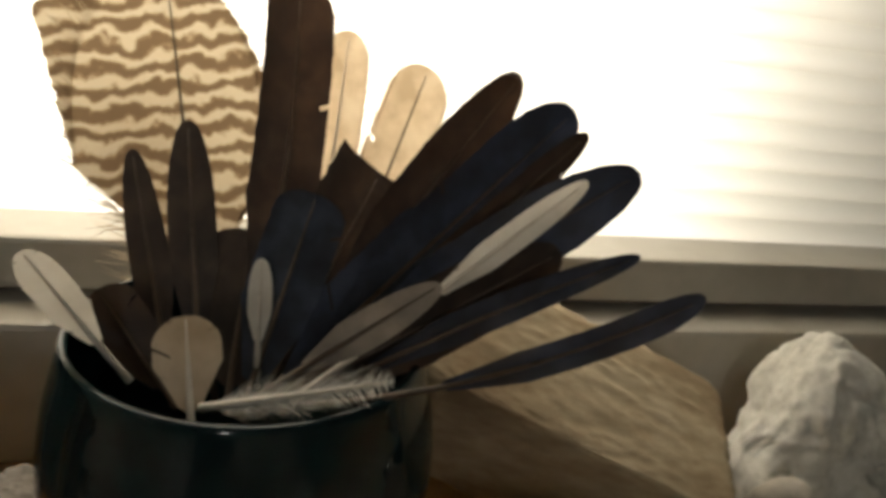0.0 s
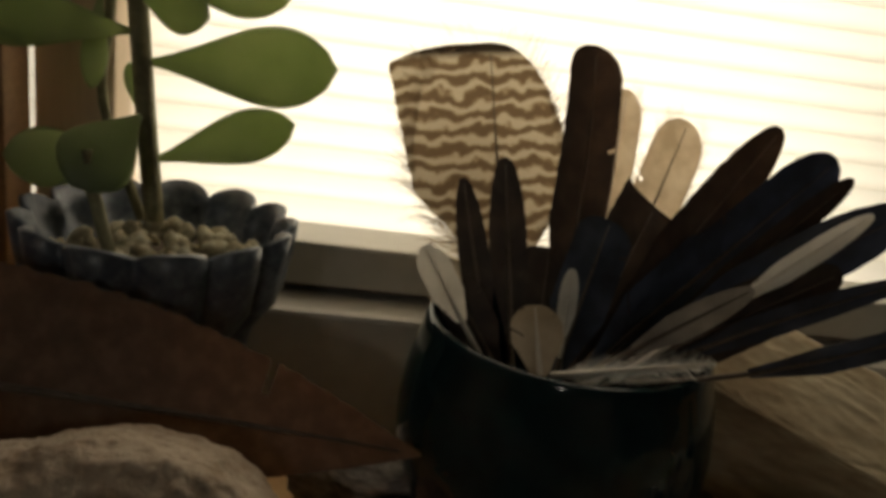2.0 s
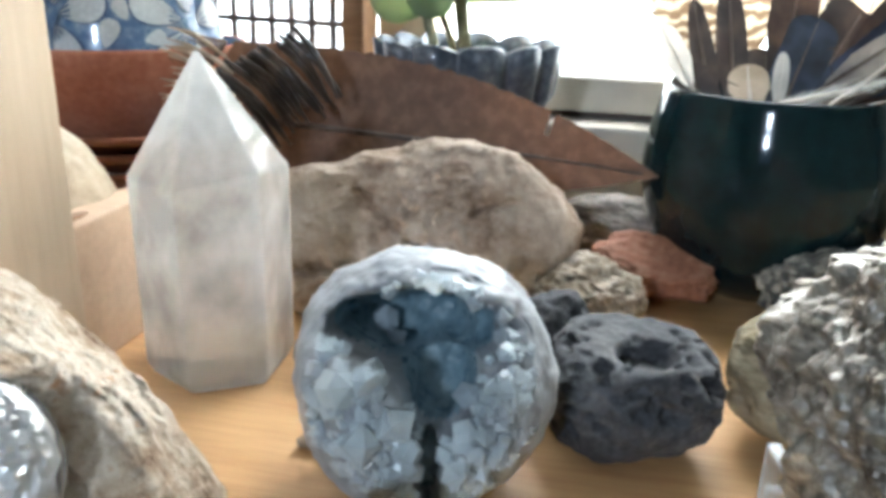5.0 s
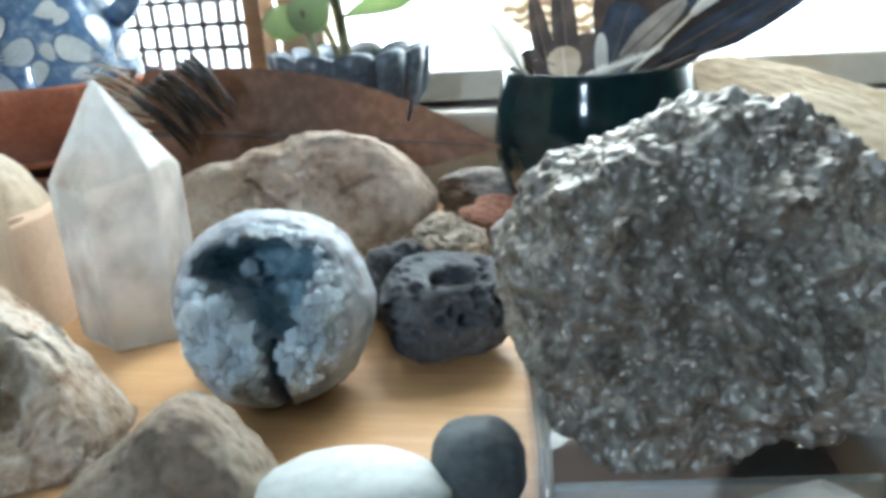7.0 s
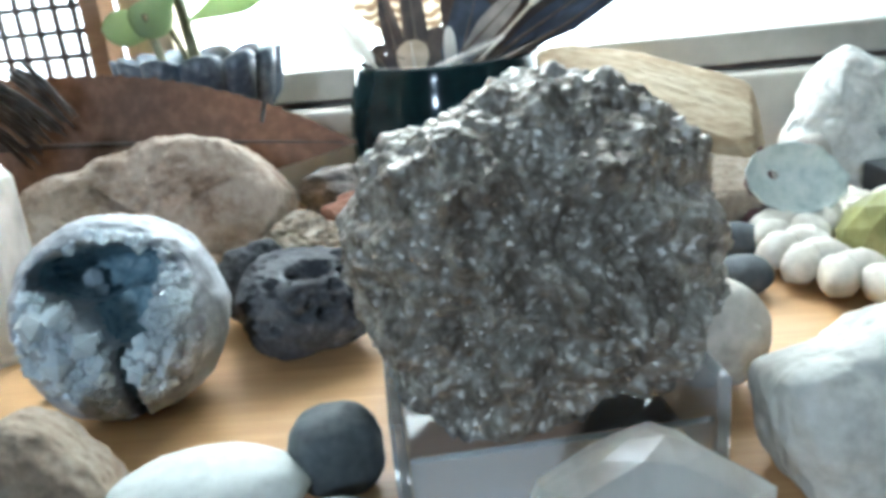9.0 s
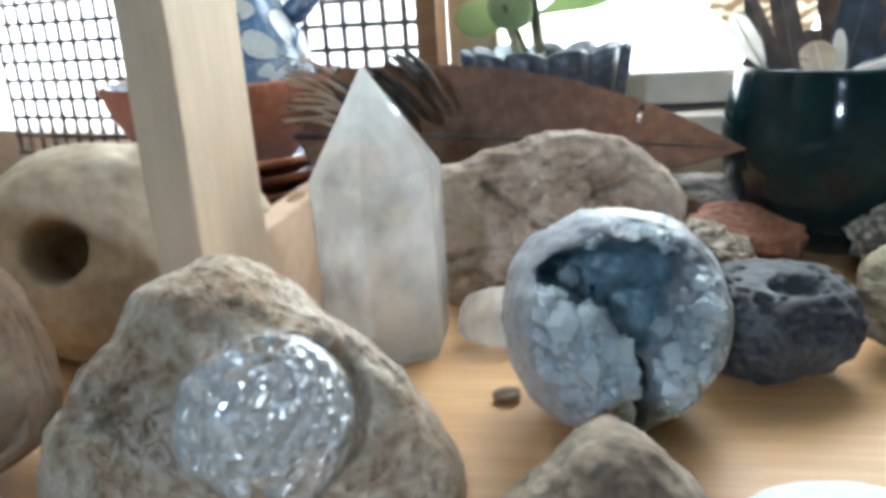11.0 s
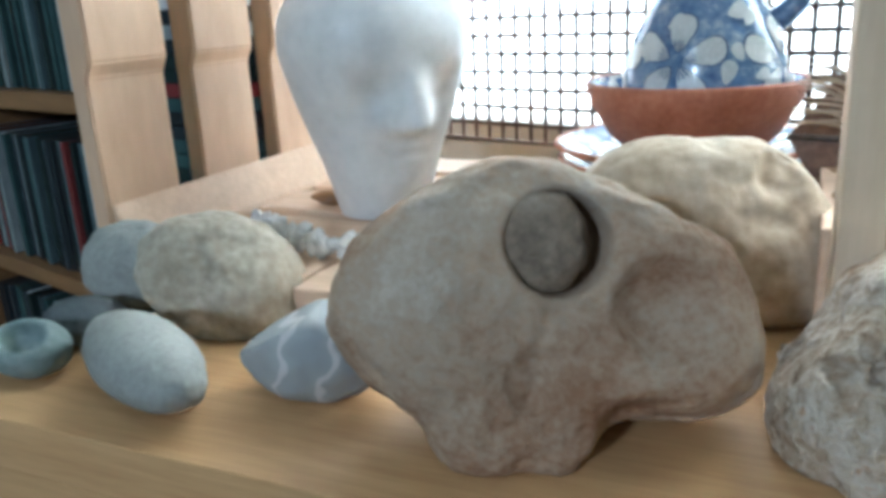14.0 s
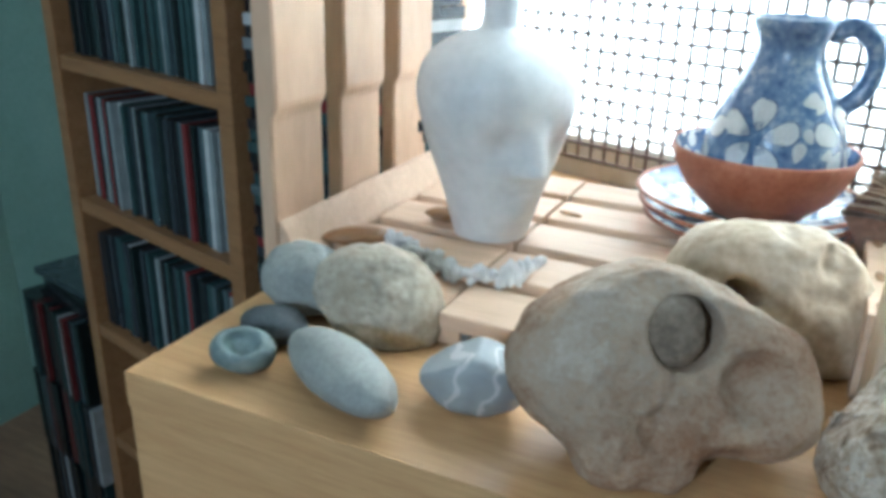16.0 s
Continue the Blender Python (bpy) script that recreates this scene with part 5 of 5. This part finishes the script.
leaf((-0.0937, 0.277, 0.1152), (-0.0482, 0.288, 0.1315), 0.0185)
leaf((-0.0961, 0.27, 0.1313), (-0.1108, 0.25, 0.1107), 0.024)
leaf((-0.1012, 0.275, 0.1146), (-0.1358, 0.262, 0.1152), 0.0195)
leaf((-0.1007, 0.278, 0.1567), (-0.152, 0.262, 0.1595), 0.020)
leaf((-0.1132, 0.284, 0.1686), (-0.1148, 0.28, 0.1361), 0.009)
leaf((-0.0984, 0.281, 0.1282), (-0.104, 0.284, 0.1463), 0.006)
leaf((-0.1, 0.279, 0.1684), (-0.0753, 0.268, 0.1649), 0.016)
leaf((-0.1012, 0.28, 0.178), (-0.0514, 0.285, 0.1752), 0.022)

# ---- dishes and jug in the crate ----
M_TERRA = surface("terracotta", stops((0.26, 0.085, 0.04), (0.34, 0.125, 0.065), (0.42, 0.175, 0.10)), 30, 0.6, 0.15, 300)
M_DISH, nt, b = nodes_of("painted_dish")
tc = nt.nodes.new("ShaderNodeTexCoord")
vo = nt.nodes.new("ShaderNodeTexVoronoi")
vo.inputs["Scale"].default_value = 65
nt.links.new(tc.outputs["Object"], vo.inputs["Vector"])
rr = ramp_node(nt, [(0.25, (0.60, 0.62, 0.62)), (0.42, (0.66, 0.68, 0.68)), (0.47, (0.09, 0.15, 0.30)), (0.7, (0.16, 0.25, 0.42))])
nt.links.new(vo.outputs["Distance"], rr.inputs[0])
nt.links.new(rr.outputs[0], b.inputs[0])
b.inputs["Roughness"].default_value, b.inputs["Coat Weight"].default_value = 0.2, 0.5

DISH = (-0.272, 0.2675)


def dish(z, radius, h, label, name="plate"):
    e = thing(name, label, name, pose(*DISH, z))
    p = [(0, 0), (radius * 0.55, 0), (radius * 0.62, h * 0.15), (radius * 0.93, h * 0.80), (radius, h), (radius * 0.985, h + 0.0022), (radius * 0.95, h + 0.001)]
    part("body", lathe(p, 72), M_TERRA, e)
    part("glazed_face", lathe([(radius * 0.952, h + 0.0012), (radius * 0.90, h * 0.86), (radius * 0.60, h * 0.32), (0, h * 0.28)], 72), M_DISH, e, "blue-and-white painted glaze")
    return e


dish(0.0215, 0.074, 0.013, "terracotta dish with painted glaze at the bottom of a stack")
dish(0.0300, 0.078, 0.014, "terracotta dish with painted glaze in a stack")
dish(0.0390, 0.081, 0.014, "wide terracotta plate with a blue-and-white glazed face")
tb = thing("terracotta_bowl", "terracotta bowl painted blue and white inside, holding a jug", "bowl", pose(-0.2655, 0.2520, 0.0442))
part("body", lathe([(0, 0.0), (0.030, 0.0), (0.034, 0.003), (0.050, 0.018), (0.060, 0.036), (0.0635, 0.047), (0.0625, 0.0490), (0.0605, 0.0478)], 80), M_TERRA, tb)
part("glazed_inside", lathe([(0.0606, 0.0480), (0.057, 0.037), (0.046, 0.019), (0.030, 0.0065), (0, 0.006)], 80), M_DISH, tb, "blue-and-white painted inside")

M_JUG = surface("jug_blue_glaze", stops((0.055, 0.10, 0.21), (0.13, 0.20, 0.32), (0.36, 0.42, 0.48)), 38, 0.22, 0.08, 200, coat=0.5)
M_JUGW = surface("jug_white_glaze", stops((0.44, 0.46, 0.45), (0.52, 0.54, 0.53), (0.58, 0.60, 0.58)), 60, 0.25, 0.05, coat=0.4)
M_JUGD = surface("jug_dark_line", stops((0.03, 0.05, 0.12), (0.05, 0.08, 0.17), (0.08, 0.12, 0.22)), 60, 0.3, 0.05)
jug = thing("jug", "blue pottery jug painted with white flowers", "jug", pose(-0.2600, 0.2540, 0.0530, 0, 0, 0))
JP0 = [(0, 0.0), (0.034, 0.0), (0.040, 0.004), (0.0475, 0.018), (0.0505, 0.034), (0.0490, 0.050), (0.0440, 0.072), (0.0345, 0.094), (0.0265, 0.112), (0.0235, 0.124), (0.0250, 0.134), (0.0285, 0.141), (0.0290, 0.147), (0.0272, 0.148), (0.0225, 0.138), (0.0205, 0.122), (0.030, 0.09), (0.042, 0.05), (0, 0.01)]
JP = [(r * 0.93, z * 0.86) for r, z in JP0]
part("body", lathe([(p.x, p.z) for p in curve_points([(r, 0, z) for r, z in JP[:14]], 4)] + JP[14:], 80), M_JUG, jug)
part("handle", tube(curve_points([(0.022, 0.004, 0.117), (0.036, 0.006, 0.122), (0.049, 0.008, 0.113), (0.0525, 0.008, 0.097), (0.047, 0.006, 0.080), (0.037, 0.004, 0.070)], 5), [0.0068] * 26, 12), M_JUG, jug)


def jug_radius(z):
    for (r0, z0), (r1, z1) in zip(JP[1:14], JP[2:15]):
        if z0 <= z <= z1:
            return r0 + (r1 - r0) * (z - z0) / max(z1 - z0, 1e-6)
    return 0.05


def petal(th0, z0, ang, ln, wd, mat=None, name="petal", lift=0.0012, a0=0.0):
    """A painted petal lying on the jug's side."""
    bm = bmesh.new()
    n = 20
    cen_ = bm.verts.new((0, 0, 0))
    pts2 = []
    for i in range(n):
        t = 2 * math.pi * i / n
        u = ln * (0.5 + 0.5 * math.cos(t)) + a0
        v = wd / 2 * math.sin(t) * (0.75 + 0.35 * math.cos(t))
        pts2.append((u, v))
    pts2.insert(0, (ln * 0.5 + a0, 0))
    vs = []
    for u, v in pts2:
        du, dz = u * math.cos(ang) - v * math.sin(ang), u * math.sin(ang) + v * math.cos(ang)
        z = z0 + dz
        r = jug_radius(z) + lift
        th = th0 + du / r
        vs.append(Vector((r * math.cos(th), r * math.sin(th), z)))
    cen_.co = vs[0]
    ring = [bm.verts.new(p) for p in vs[1:]]
    for i in range(n):
        bm.faces.new((cen_, ring[i], ring[(i + 1) % n]))
    return part(name, bm, mat or M_JUGW, jug)


for th0, zc in ((-1.80, 0.053), (-0.35, 0.050), (-2.95, 0.050)):
    for k in range(5):
        an = k * math.pi * 0.4 + 0.25
        ln = (0.0215, 0.019, 0.023, 0.020, 0.021)[k]
        petal(th0, zc, an, ln + 0.0016, 0.0196, M_JUGD, "petal_outline", 0.0008, a0=0.0042)
        petal(th0, zc, an, ln, 0.0176, a0=0.005)
        for da in (-0.22, 0.0, 0.22):
            petal(th0, zc, an + da, 0.0065, 0.0011, M_JUGD, "petal_line", 0.0020, 0.005)
    petal(th0, zc, 0, 0.009, 0.009, M_JUG, "flower_centre", 0.0022, -0.0045)
for th0, z0, an, ln, wd in ((-1.22, 0.040, 1.3, 0.013, 0.011), (-0.98, 0.028, 0.4, 0.011, 0.009), (-1.00, 0.052, 2.0, 0.010, 0.009), (-0.85, 0.043, 0.2, 0.010, 0.009), (-1.15, 0.020, 0.5, 0.010, 0.007), (-2.25, 0.052, 1.3, 0.012, 0.010), (-2.3, 0.024, 2.2, 0.010, 0.008), (-1.15, 0.076, 0.3, 0.012, 0.012), (-0.9, 0.070, 0.9, 0.010, 0.010), (-2.0, 0.070, 0.6, 0.010, 0.010)):
    petal(th0, z0, an, ln, wd)

# ---- pale head ----
M_HEAD = surface("pale_selenite", stops((0.58, 0.58, 0.57), (0.66, 0.66, 0.65), (0.72, 0.72, 0.71)), 25, 0.4, 0.03, 120, coat=0.15)
HP = [(0, 0.0), (0.024, 0.0), (0.0275, 0.002), (0.0315, 0.02), (0.037, 0.042), (0.044, 0.066), (0.0505, 0.09), (0.0555, 0.114), (0.0560, 0.130), (0.0520, 0.146), (0.0420, 0.160), (0.0270, 0.1695), (0.0165, 0.1735), (0.0130, 0.180), (0.0128, 0.20), (0.0130, 0.228), (0.010, 0.232), (0, 0.2325)]
bm = lathe([(p.x, p.z * 0.835) for p in curve_points([(r, 0, z) for r, z in HP], 8)], 128)
for v in bm.verts:
    th = math.atan2(v.co.y, v.co.x)
    d = (th - radians(-38) + math.pi) % (2 * math.pi) - math.pi
    z = v.co.z
    r = math.hypot(v.co.x, v.co.y)
    grow = max(0.0, min(1.0, (0.092 - z) / 0.034))
    bump_ = 0.0185 * grow * math.exp(-(d / (0.13 + 0.10 * grow)) ** 2) * (1 if z > 0.056 else math.exp(-((z - 0.056) / 0.0032) ** 2))
    bump_ -= 0.0055 * (math.exp(-((d - 0.46) / 0.21) ** 2) + math.exp(-((d + 0.46) / 0.21) ** 2)) * math.exp(-((z - 0.074) / 0.011) ** 2)
    bump_ += 0.0008 * math.exp(-(d / 0.75) ** 4) * math.exp(-((z - 0.092) / 0.006) ** 2)
    bump_ += 0.0028 * math.exp(-(d / 0.30) ** 2) * (math.exp(-((z - 0.0430) / 0.003) ** 2) + math.exp(-((z - 0.0355) / 0.003) ** 2)) - 0.002 * math.exp(-(d / 0.3) ** 2) * math.exp(-((z - 0.0392) / 0.0015) ** 2)
    bump_ += 0.004 * math.exp(-(d / 0.35) ** 2) * math.exp(-((z - 0.024) / 0.009) ** 2)
    if r > 0.01:
        v.co.x *= (r + bump_) / r
        v.co.y *= (r + bump_) / r
head = part("carved_head", bm, M_HEAD)
head.matrix_world = pose(-0.4390, 0.1780, 0.0215)
tagged(head, "smooth pale egg-shaped carved head standing on the deck", "sculpture")

# ---- necklace of clear chips ----
neck = thing("chip_necklace", "string of clear and white crystal chips on the deck", "necklace", pose(-0.44, 0.11, 0.022))
way = curve_points([(-0.4864, 0.111, 0.024), (-0.4656, 0.1012, 0.024), (-0.4436, 0.0911, 0.024), (-0.4244, 0.0808, 0.024), (-0.406, 0.0831, 0.024), (-0.3906, 0.0918, 0.024), (-0.3822, 0.115, 0.024)], 5)
part("thread", tube([p - Vector((-0.44, 0.11, 0.022)) for p in way], 0.0004, 5), M_QUILLPALE, neck)
rnd = random.Random(3)
chip = None
for i, p in enumerate(way):
    s = rnd.uniform(1.05, 1.5)
    if i % 5 == 0:
        chip = stone_mesh((0.0062, 0.0055, 0.0135), 200 + i, rough=0.2, power=2.6, sub=2, soft=0.03, cuts=[((0.6, 0, 0.8), 0.7), ((-0.5, 0.5, -0.7), 0.75)])
        cm = part("chip", chip, M_CLEARQ, neck, smooth=False)
        first = cm
    else:
        cm = new("chip", first.data)
        cm.parent = neck
    cm.matrix_basis = Matrix.Translation(p - Vector((-0.44, 0.11, 0.0175))) @ Euler((rnd.uniform(0.5, 1.2), rnd.uniform(-0.5, 0.5), rnd.uniform(0, 6))).to_matrix().to_4x4() @ Matrix.Diagonal((s, s, s, 1))
# two flattened brown pieces added to stand for shadowed gaps in the deck
stone("bark_piece", "flat brown piece added for a dark shadowed gap in the deck", "bark", (-0.5099, 0.106), (0.046, 0.022, 0.012), 35, M_SHELF, 191, z=0.0212, rough=0.1, sub=4)
stone("bark_piece", "small brown flake added for a dark shadowed gap behind the head", "bark", (-0.4774, 0.1826), (0.030, 0.016, 0.010), 20, M_SHELF, 192, z=0.0212, rough=0.15, sub=4)
stone("wood_chip", "curled brown wood shaving on the deck", "chip", (-0.3972, 0.2416), (0.020, 0.004, 0.003), -12, M_SHELF, 193, z=0.0212, rough=0.2, sub=3)

# ---- shells beyond the pyrite ----


def limpet(a, c, deep, hole, mat, m):
    """An oval shell cup, open towards its own -y, with a wavy rim and a small hole through it."""
    bm = bmesh.new()
    n, rings = 56, [0.13, 0.2, 0.32, 0.46, 0.6, 0.74, 0.86, 0.95, 1.0]
    faces = []
    for side in (0, 1):
        grid = []
        for r in rings:
            row = []
            for i in range(n):
                th = 2 * math.pi * i / n
                w = 1 + 0.06 * noise.noise(Vector((math.cos(th) * 1.6, math.sin(th) * 1.6, 4.2))) + 0.018 * math.sin(th * 13)
                x, z = a * w * math.cos(th), c * w * math.sin(th)
                px, pz = hole[0] * (1 - r) + x * r, hole[1] * (1 - r) + z * r
                d = deep * (1 - (px / a) ** 2 * 0.9 - (pz / c) ** 2 * 0.9) + 0.0007 * noise.noise(Vector((px, 0, pz)) * 260)
                row.append(bm.verts.new((px, d + (0.0016 if side else 0.0), pz)))
            grid.append(row)
        faces.append(grid)
        for p, q in zip(grid, grid[1:]):
            for i in range(n):
                bm.faces.new((p[i], p[(i + 1) % n], q[(i + 1) % n], q[i]))
    for k in (0, -1):
        for i in range(n):
            bm.faces.new((faces[0][k][i], faces[0][k][(i + 1) % n], faces[1][k][(i + 1) % n], faces[1][k][i]))
    bmesh.ops.recalc_face_normals(bm, faces=bm.faces)
    ob = part("limpet_shell", bm, mat)
    ob.matrix_world = m
    return tagged(ob, "pale limpet shell with a small hole, cupped", "shell")


limpet(0.0225, 0.0165, 0.0085, (-0.0085, 0.0035), M_SHELL, pose(0.1992, 0.1700, 0.0284, -30, 8, 2.4))
M_COIL = surface("cream_shell_braid", stops((0.52, 0.47, 0.39), (0.64, 0.59, 0.50), (0.72, 0.68, 0.60)), 60, 0.7, 0.2, 300)
braid = thing("shell_braid", "cream plaited ring of plump shells round the green stone", "braid", pose(0.232, 0.134, 0.0))
bead = stone_mesh((0.0265, 0.0160, 0.0150), 195, rough=0.10, sub=3, taper=0.2)
b0 = part("shell", bead, M_COIL, braid)
k = 0
for ringr, zz, tw in ((0.040, 0.0080, 0.85), (0.0535, 0.0090, -0.85)):
    cnt = int(2 * math.pi * ringr / 0.0165)
    for i in range(cnt):
        th = 2 * math.pi * i / cnt
        o = b0 if k == 0 else new("shell", b0.data)
        o.parent = braid
        o.matrix_basis = pose(ringr * math.cos(th), ringr * math.sin(th), zz, 0, 0, math.degrees(th) + 90 + math.degrees(tw))
        k += 1
M_BLACK = surface("black_lacquer", stops((0.012, 0.012, 0.013), (0.02, 0.02, 0.021), (0.03, 0.03, 0.031)), 30, 0.4, 0.05)
tagged(box_part("black_tray", 0.252, 0.192, 0.0, 0.42, 0.224, 0.020, M_BLACK, None, 0.003), "low black lacquered box behind the shells", "box")
ring = part("ring_shell", lathe([(0.0062 + 0.0030 * math.cos(a * 0.6283), 0.0030 * math.sin(a * 0.6283)) for a in range(11)], 28), M_SHELL)
ring.matrix_world = pose(0.2745, 0.206, 0.0245, 24, 0, 0)
tagged(ring, "small white ring of shell on the black box", "shell")

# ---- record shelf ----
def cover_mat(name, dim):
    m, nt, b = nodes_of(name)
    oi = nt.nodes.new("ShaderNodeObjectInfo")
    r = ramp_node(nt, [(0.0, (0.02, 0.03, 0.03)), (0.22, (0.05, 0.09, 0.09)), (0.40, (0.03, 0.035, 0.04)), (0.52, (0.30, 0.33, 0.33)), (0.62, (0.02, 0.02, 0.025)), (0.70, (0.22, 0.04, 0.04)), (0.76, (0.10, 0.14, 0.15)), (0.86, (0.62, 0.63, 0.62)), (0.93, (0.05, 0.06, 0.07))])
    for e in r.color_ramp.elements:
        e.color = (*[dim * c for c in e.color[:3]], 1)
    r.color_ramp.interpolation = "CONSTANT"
    nt.links.new(oi.outputs["Random"], r.inputs[0])
    tc = nt.nodes.new("ShaderNodeTexCoord")
    nz = nt.nodes.new("ShaderNodeTexNoise")
    nz.inputs["Scale"].default_value = 55
    nt.links.new(tc.outputs["Object"], nz.inputs["Vector"])
    mix = nt.nodes.new("ShaderNodeMix")
    mix.data_type, mix.blend_type = "RGBA", "MULTIPLY"
    mix.inputs[0].default_value = 0.5
    nt.links.new(r.outputs[0], mix.inputs[6])
    nt.links.new(nz.outputs[0], mix.inputs[7])
    nt.links.new(mix.outputs[2], b.inputs[0])
    b.inputs["Roughness"].default_value = 0.25
    return m


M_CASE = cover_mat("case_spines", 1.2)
# the same spine colours at half strength, shade put into the colour
M_CASE_SHADE = cover_mat("shaded_case_spines", 0.6)
SHELF = pose(-0.704, 0.212, 0, 0, 0, -15)
shelf = thing("disc_shelf", "brown wooden shelf packed with disc cases", "shelf", SHELF @ Matrix.Translation((0, 0, FLOOR_Z)))
zf = -FLOOR_Z
box_part("upright", -0.022, 0.0, 0.0, 0.0, 0.17, zf + 0.62, M_SHELF, shelf, 0.001)
box_part("upright", -0.352, 0.0, 0.0, -0.330, 0.17, zf + 0.62, M_SHELF, shelf, 0.001)
box_part("back", -0.3295, 0.160, 0.0, -0.0225, 0.170, zf + 0.62, M_SHELF, shelf, 0.0)
for z in (0.427, 0.257, 0.087, -0.083, -0.253, -0.423, -0.593):
    box_part("shelf_board", -0.3297, 0.002, zf + z - 0.016, -0.0223, 0.1595, zf + z, M_SHELF, shelf, 0.001)
rnd = random.Random(12)
cd0 = box_part("disc_case", -0.0036, 0.0, 0.0, 0.0036, 0.14, 0.125, M_CASE, None, 0.0006)
made_cd = 0
for z in (0.257, 0.087, -0.083, -0.253):
    x = -0.324
    while x < -0.034:
        lean = rnd.uniform(-0.6, 0.6)
        o = cd0 if made_cd == 0 else new("disc_case", cd0.data)
        o.matrix_world = SHELF @ pose(x + 0.0042, 0.012 + rnd.uniform(0, 0.010), z + 0.0006, 0, lean, 0)
        tagged(o, "slim disc case standing in the shelf", "disc case", "disc cases on the shelf")
        made_cd += 1
        x += 0.0086 + (rnd.random() < 0.08) * 0.004
lying = box_part("disc_case", -0.070, 0.0, 0.0, 0.070, 0.125, 0.0095, M_CASE_SHADE, None, 0.0006)
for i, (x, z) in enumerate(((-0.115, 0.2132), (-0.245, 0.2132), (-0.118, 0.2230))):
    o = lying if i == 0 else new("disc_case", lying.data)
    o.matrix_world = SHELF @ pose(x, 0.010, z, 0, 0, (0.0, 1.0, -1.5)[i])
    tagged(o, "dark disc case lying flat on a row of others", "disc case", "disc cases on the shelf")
tower = thing("disc_tower", "tall stack of disc cases lying flat beside the crate", "disc stack", pose(-0.613, 0.268, FLOOR_Z, 0, 0, -15))
t0 = box_part("case", -0.071, -0.0625, 0.0, 0.071, 0.0625, 0.0096, M_CASE, tower, 0.0004)
for i in range(1, 114):
    o = new("case", t0.data)
    o.parent = tower
    o.matrix_basis = pose(rnd.uniform(-0.002, 0.002), rnd.uniform(-0.002, 0.002), i * 0.0102, 0, 0, rnd.uniform(-1, 1))
rack = thing("disc_stack", "low stack of disc cases standing in tiers beside the shelf", "disc stack", SHELF @ Matrix.Translation((0, 0, FLOOR_Z)))
r0 = box_part("case", -0.0052, 0.0, 0.0, 0.0052, 0.14, 0.1255, M_CASE_SHADE, rack, 0.0004)
first_case = True
for tier in range(4):
    x = -0.548 + rnd.uniform(0, 0.012)
    while x < -0.372:
        o = r0 if first_case else new("case", r0.data)
        o.parent = rack
        o.matrix_basis = pose(x, -0.012 + rnd.uniform(0, 0.008), 0.0005 + tier * 0.127, 0, rnd.uniform(-0.8, 0.8), 0)
        first_case = False
        x += 0.0110 + (rnd.random() < 0.1) * 0.004
f0 = box_part("flat_case", -0.071, 0.0, 0.0, 0.071, 0.125, 0.0100, M_CASE_SHADE, rack, 0.0004)
for i in range(4):
    o = f0 if i == 0 else new("flat_case", f0.data)
    o.parent = rack
    o.matrix_basis = pose(-0.448 + rnd.uniform(-0.01, 0.012), 0.0 + rnd.uniform(0, 0.012), 0.5088 + i * 0.0104, 0, 0, rnd.uniform(-8, 8))
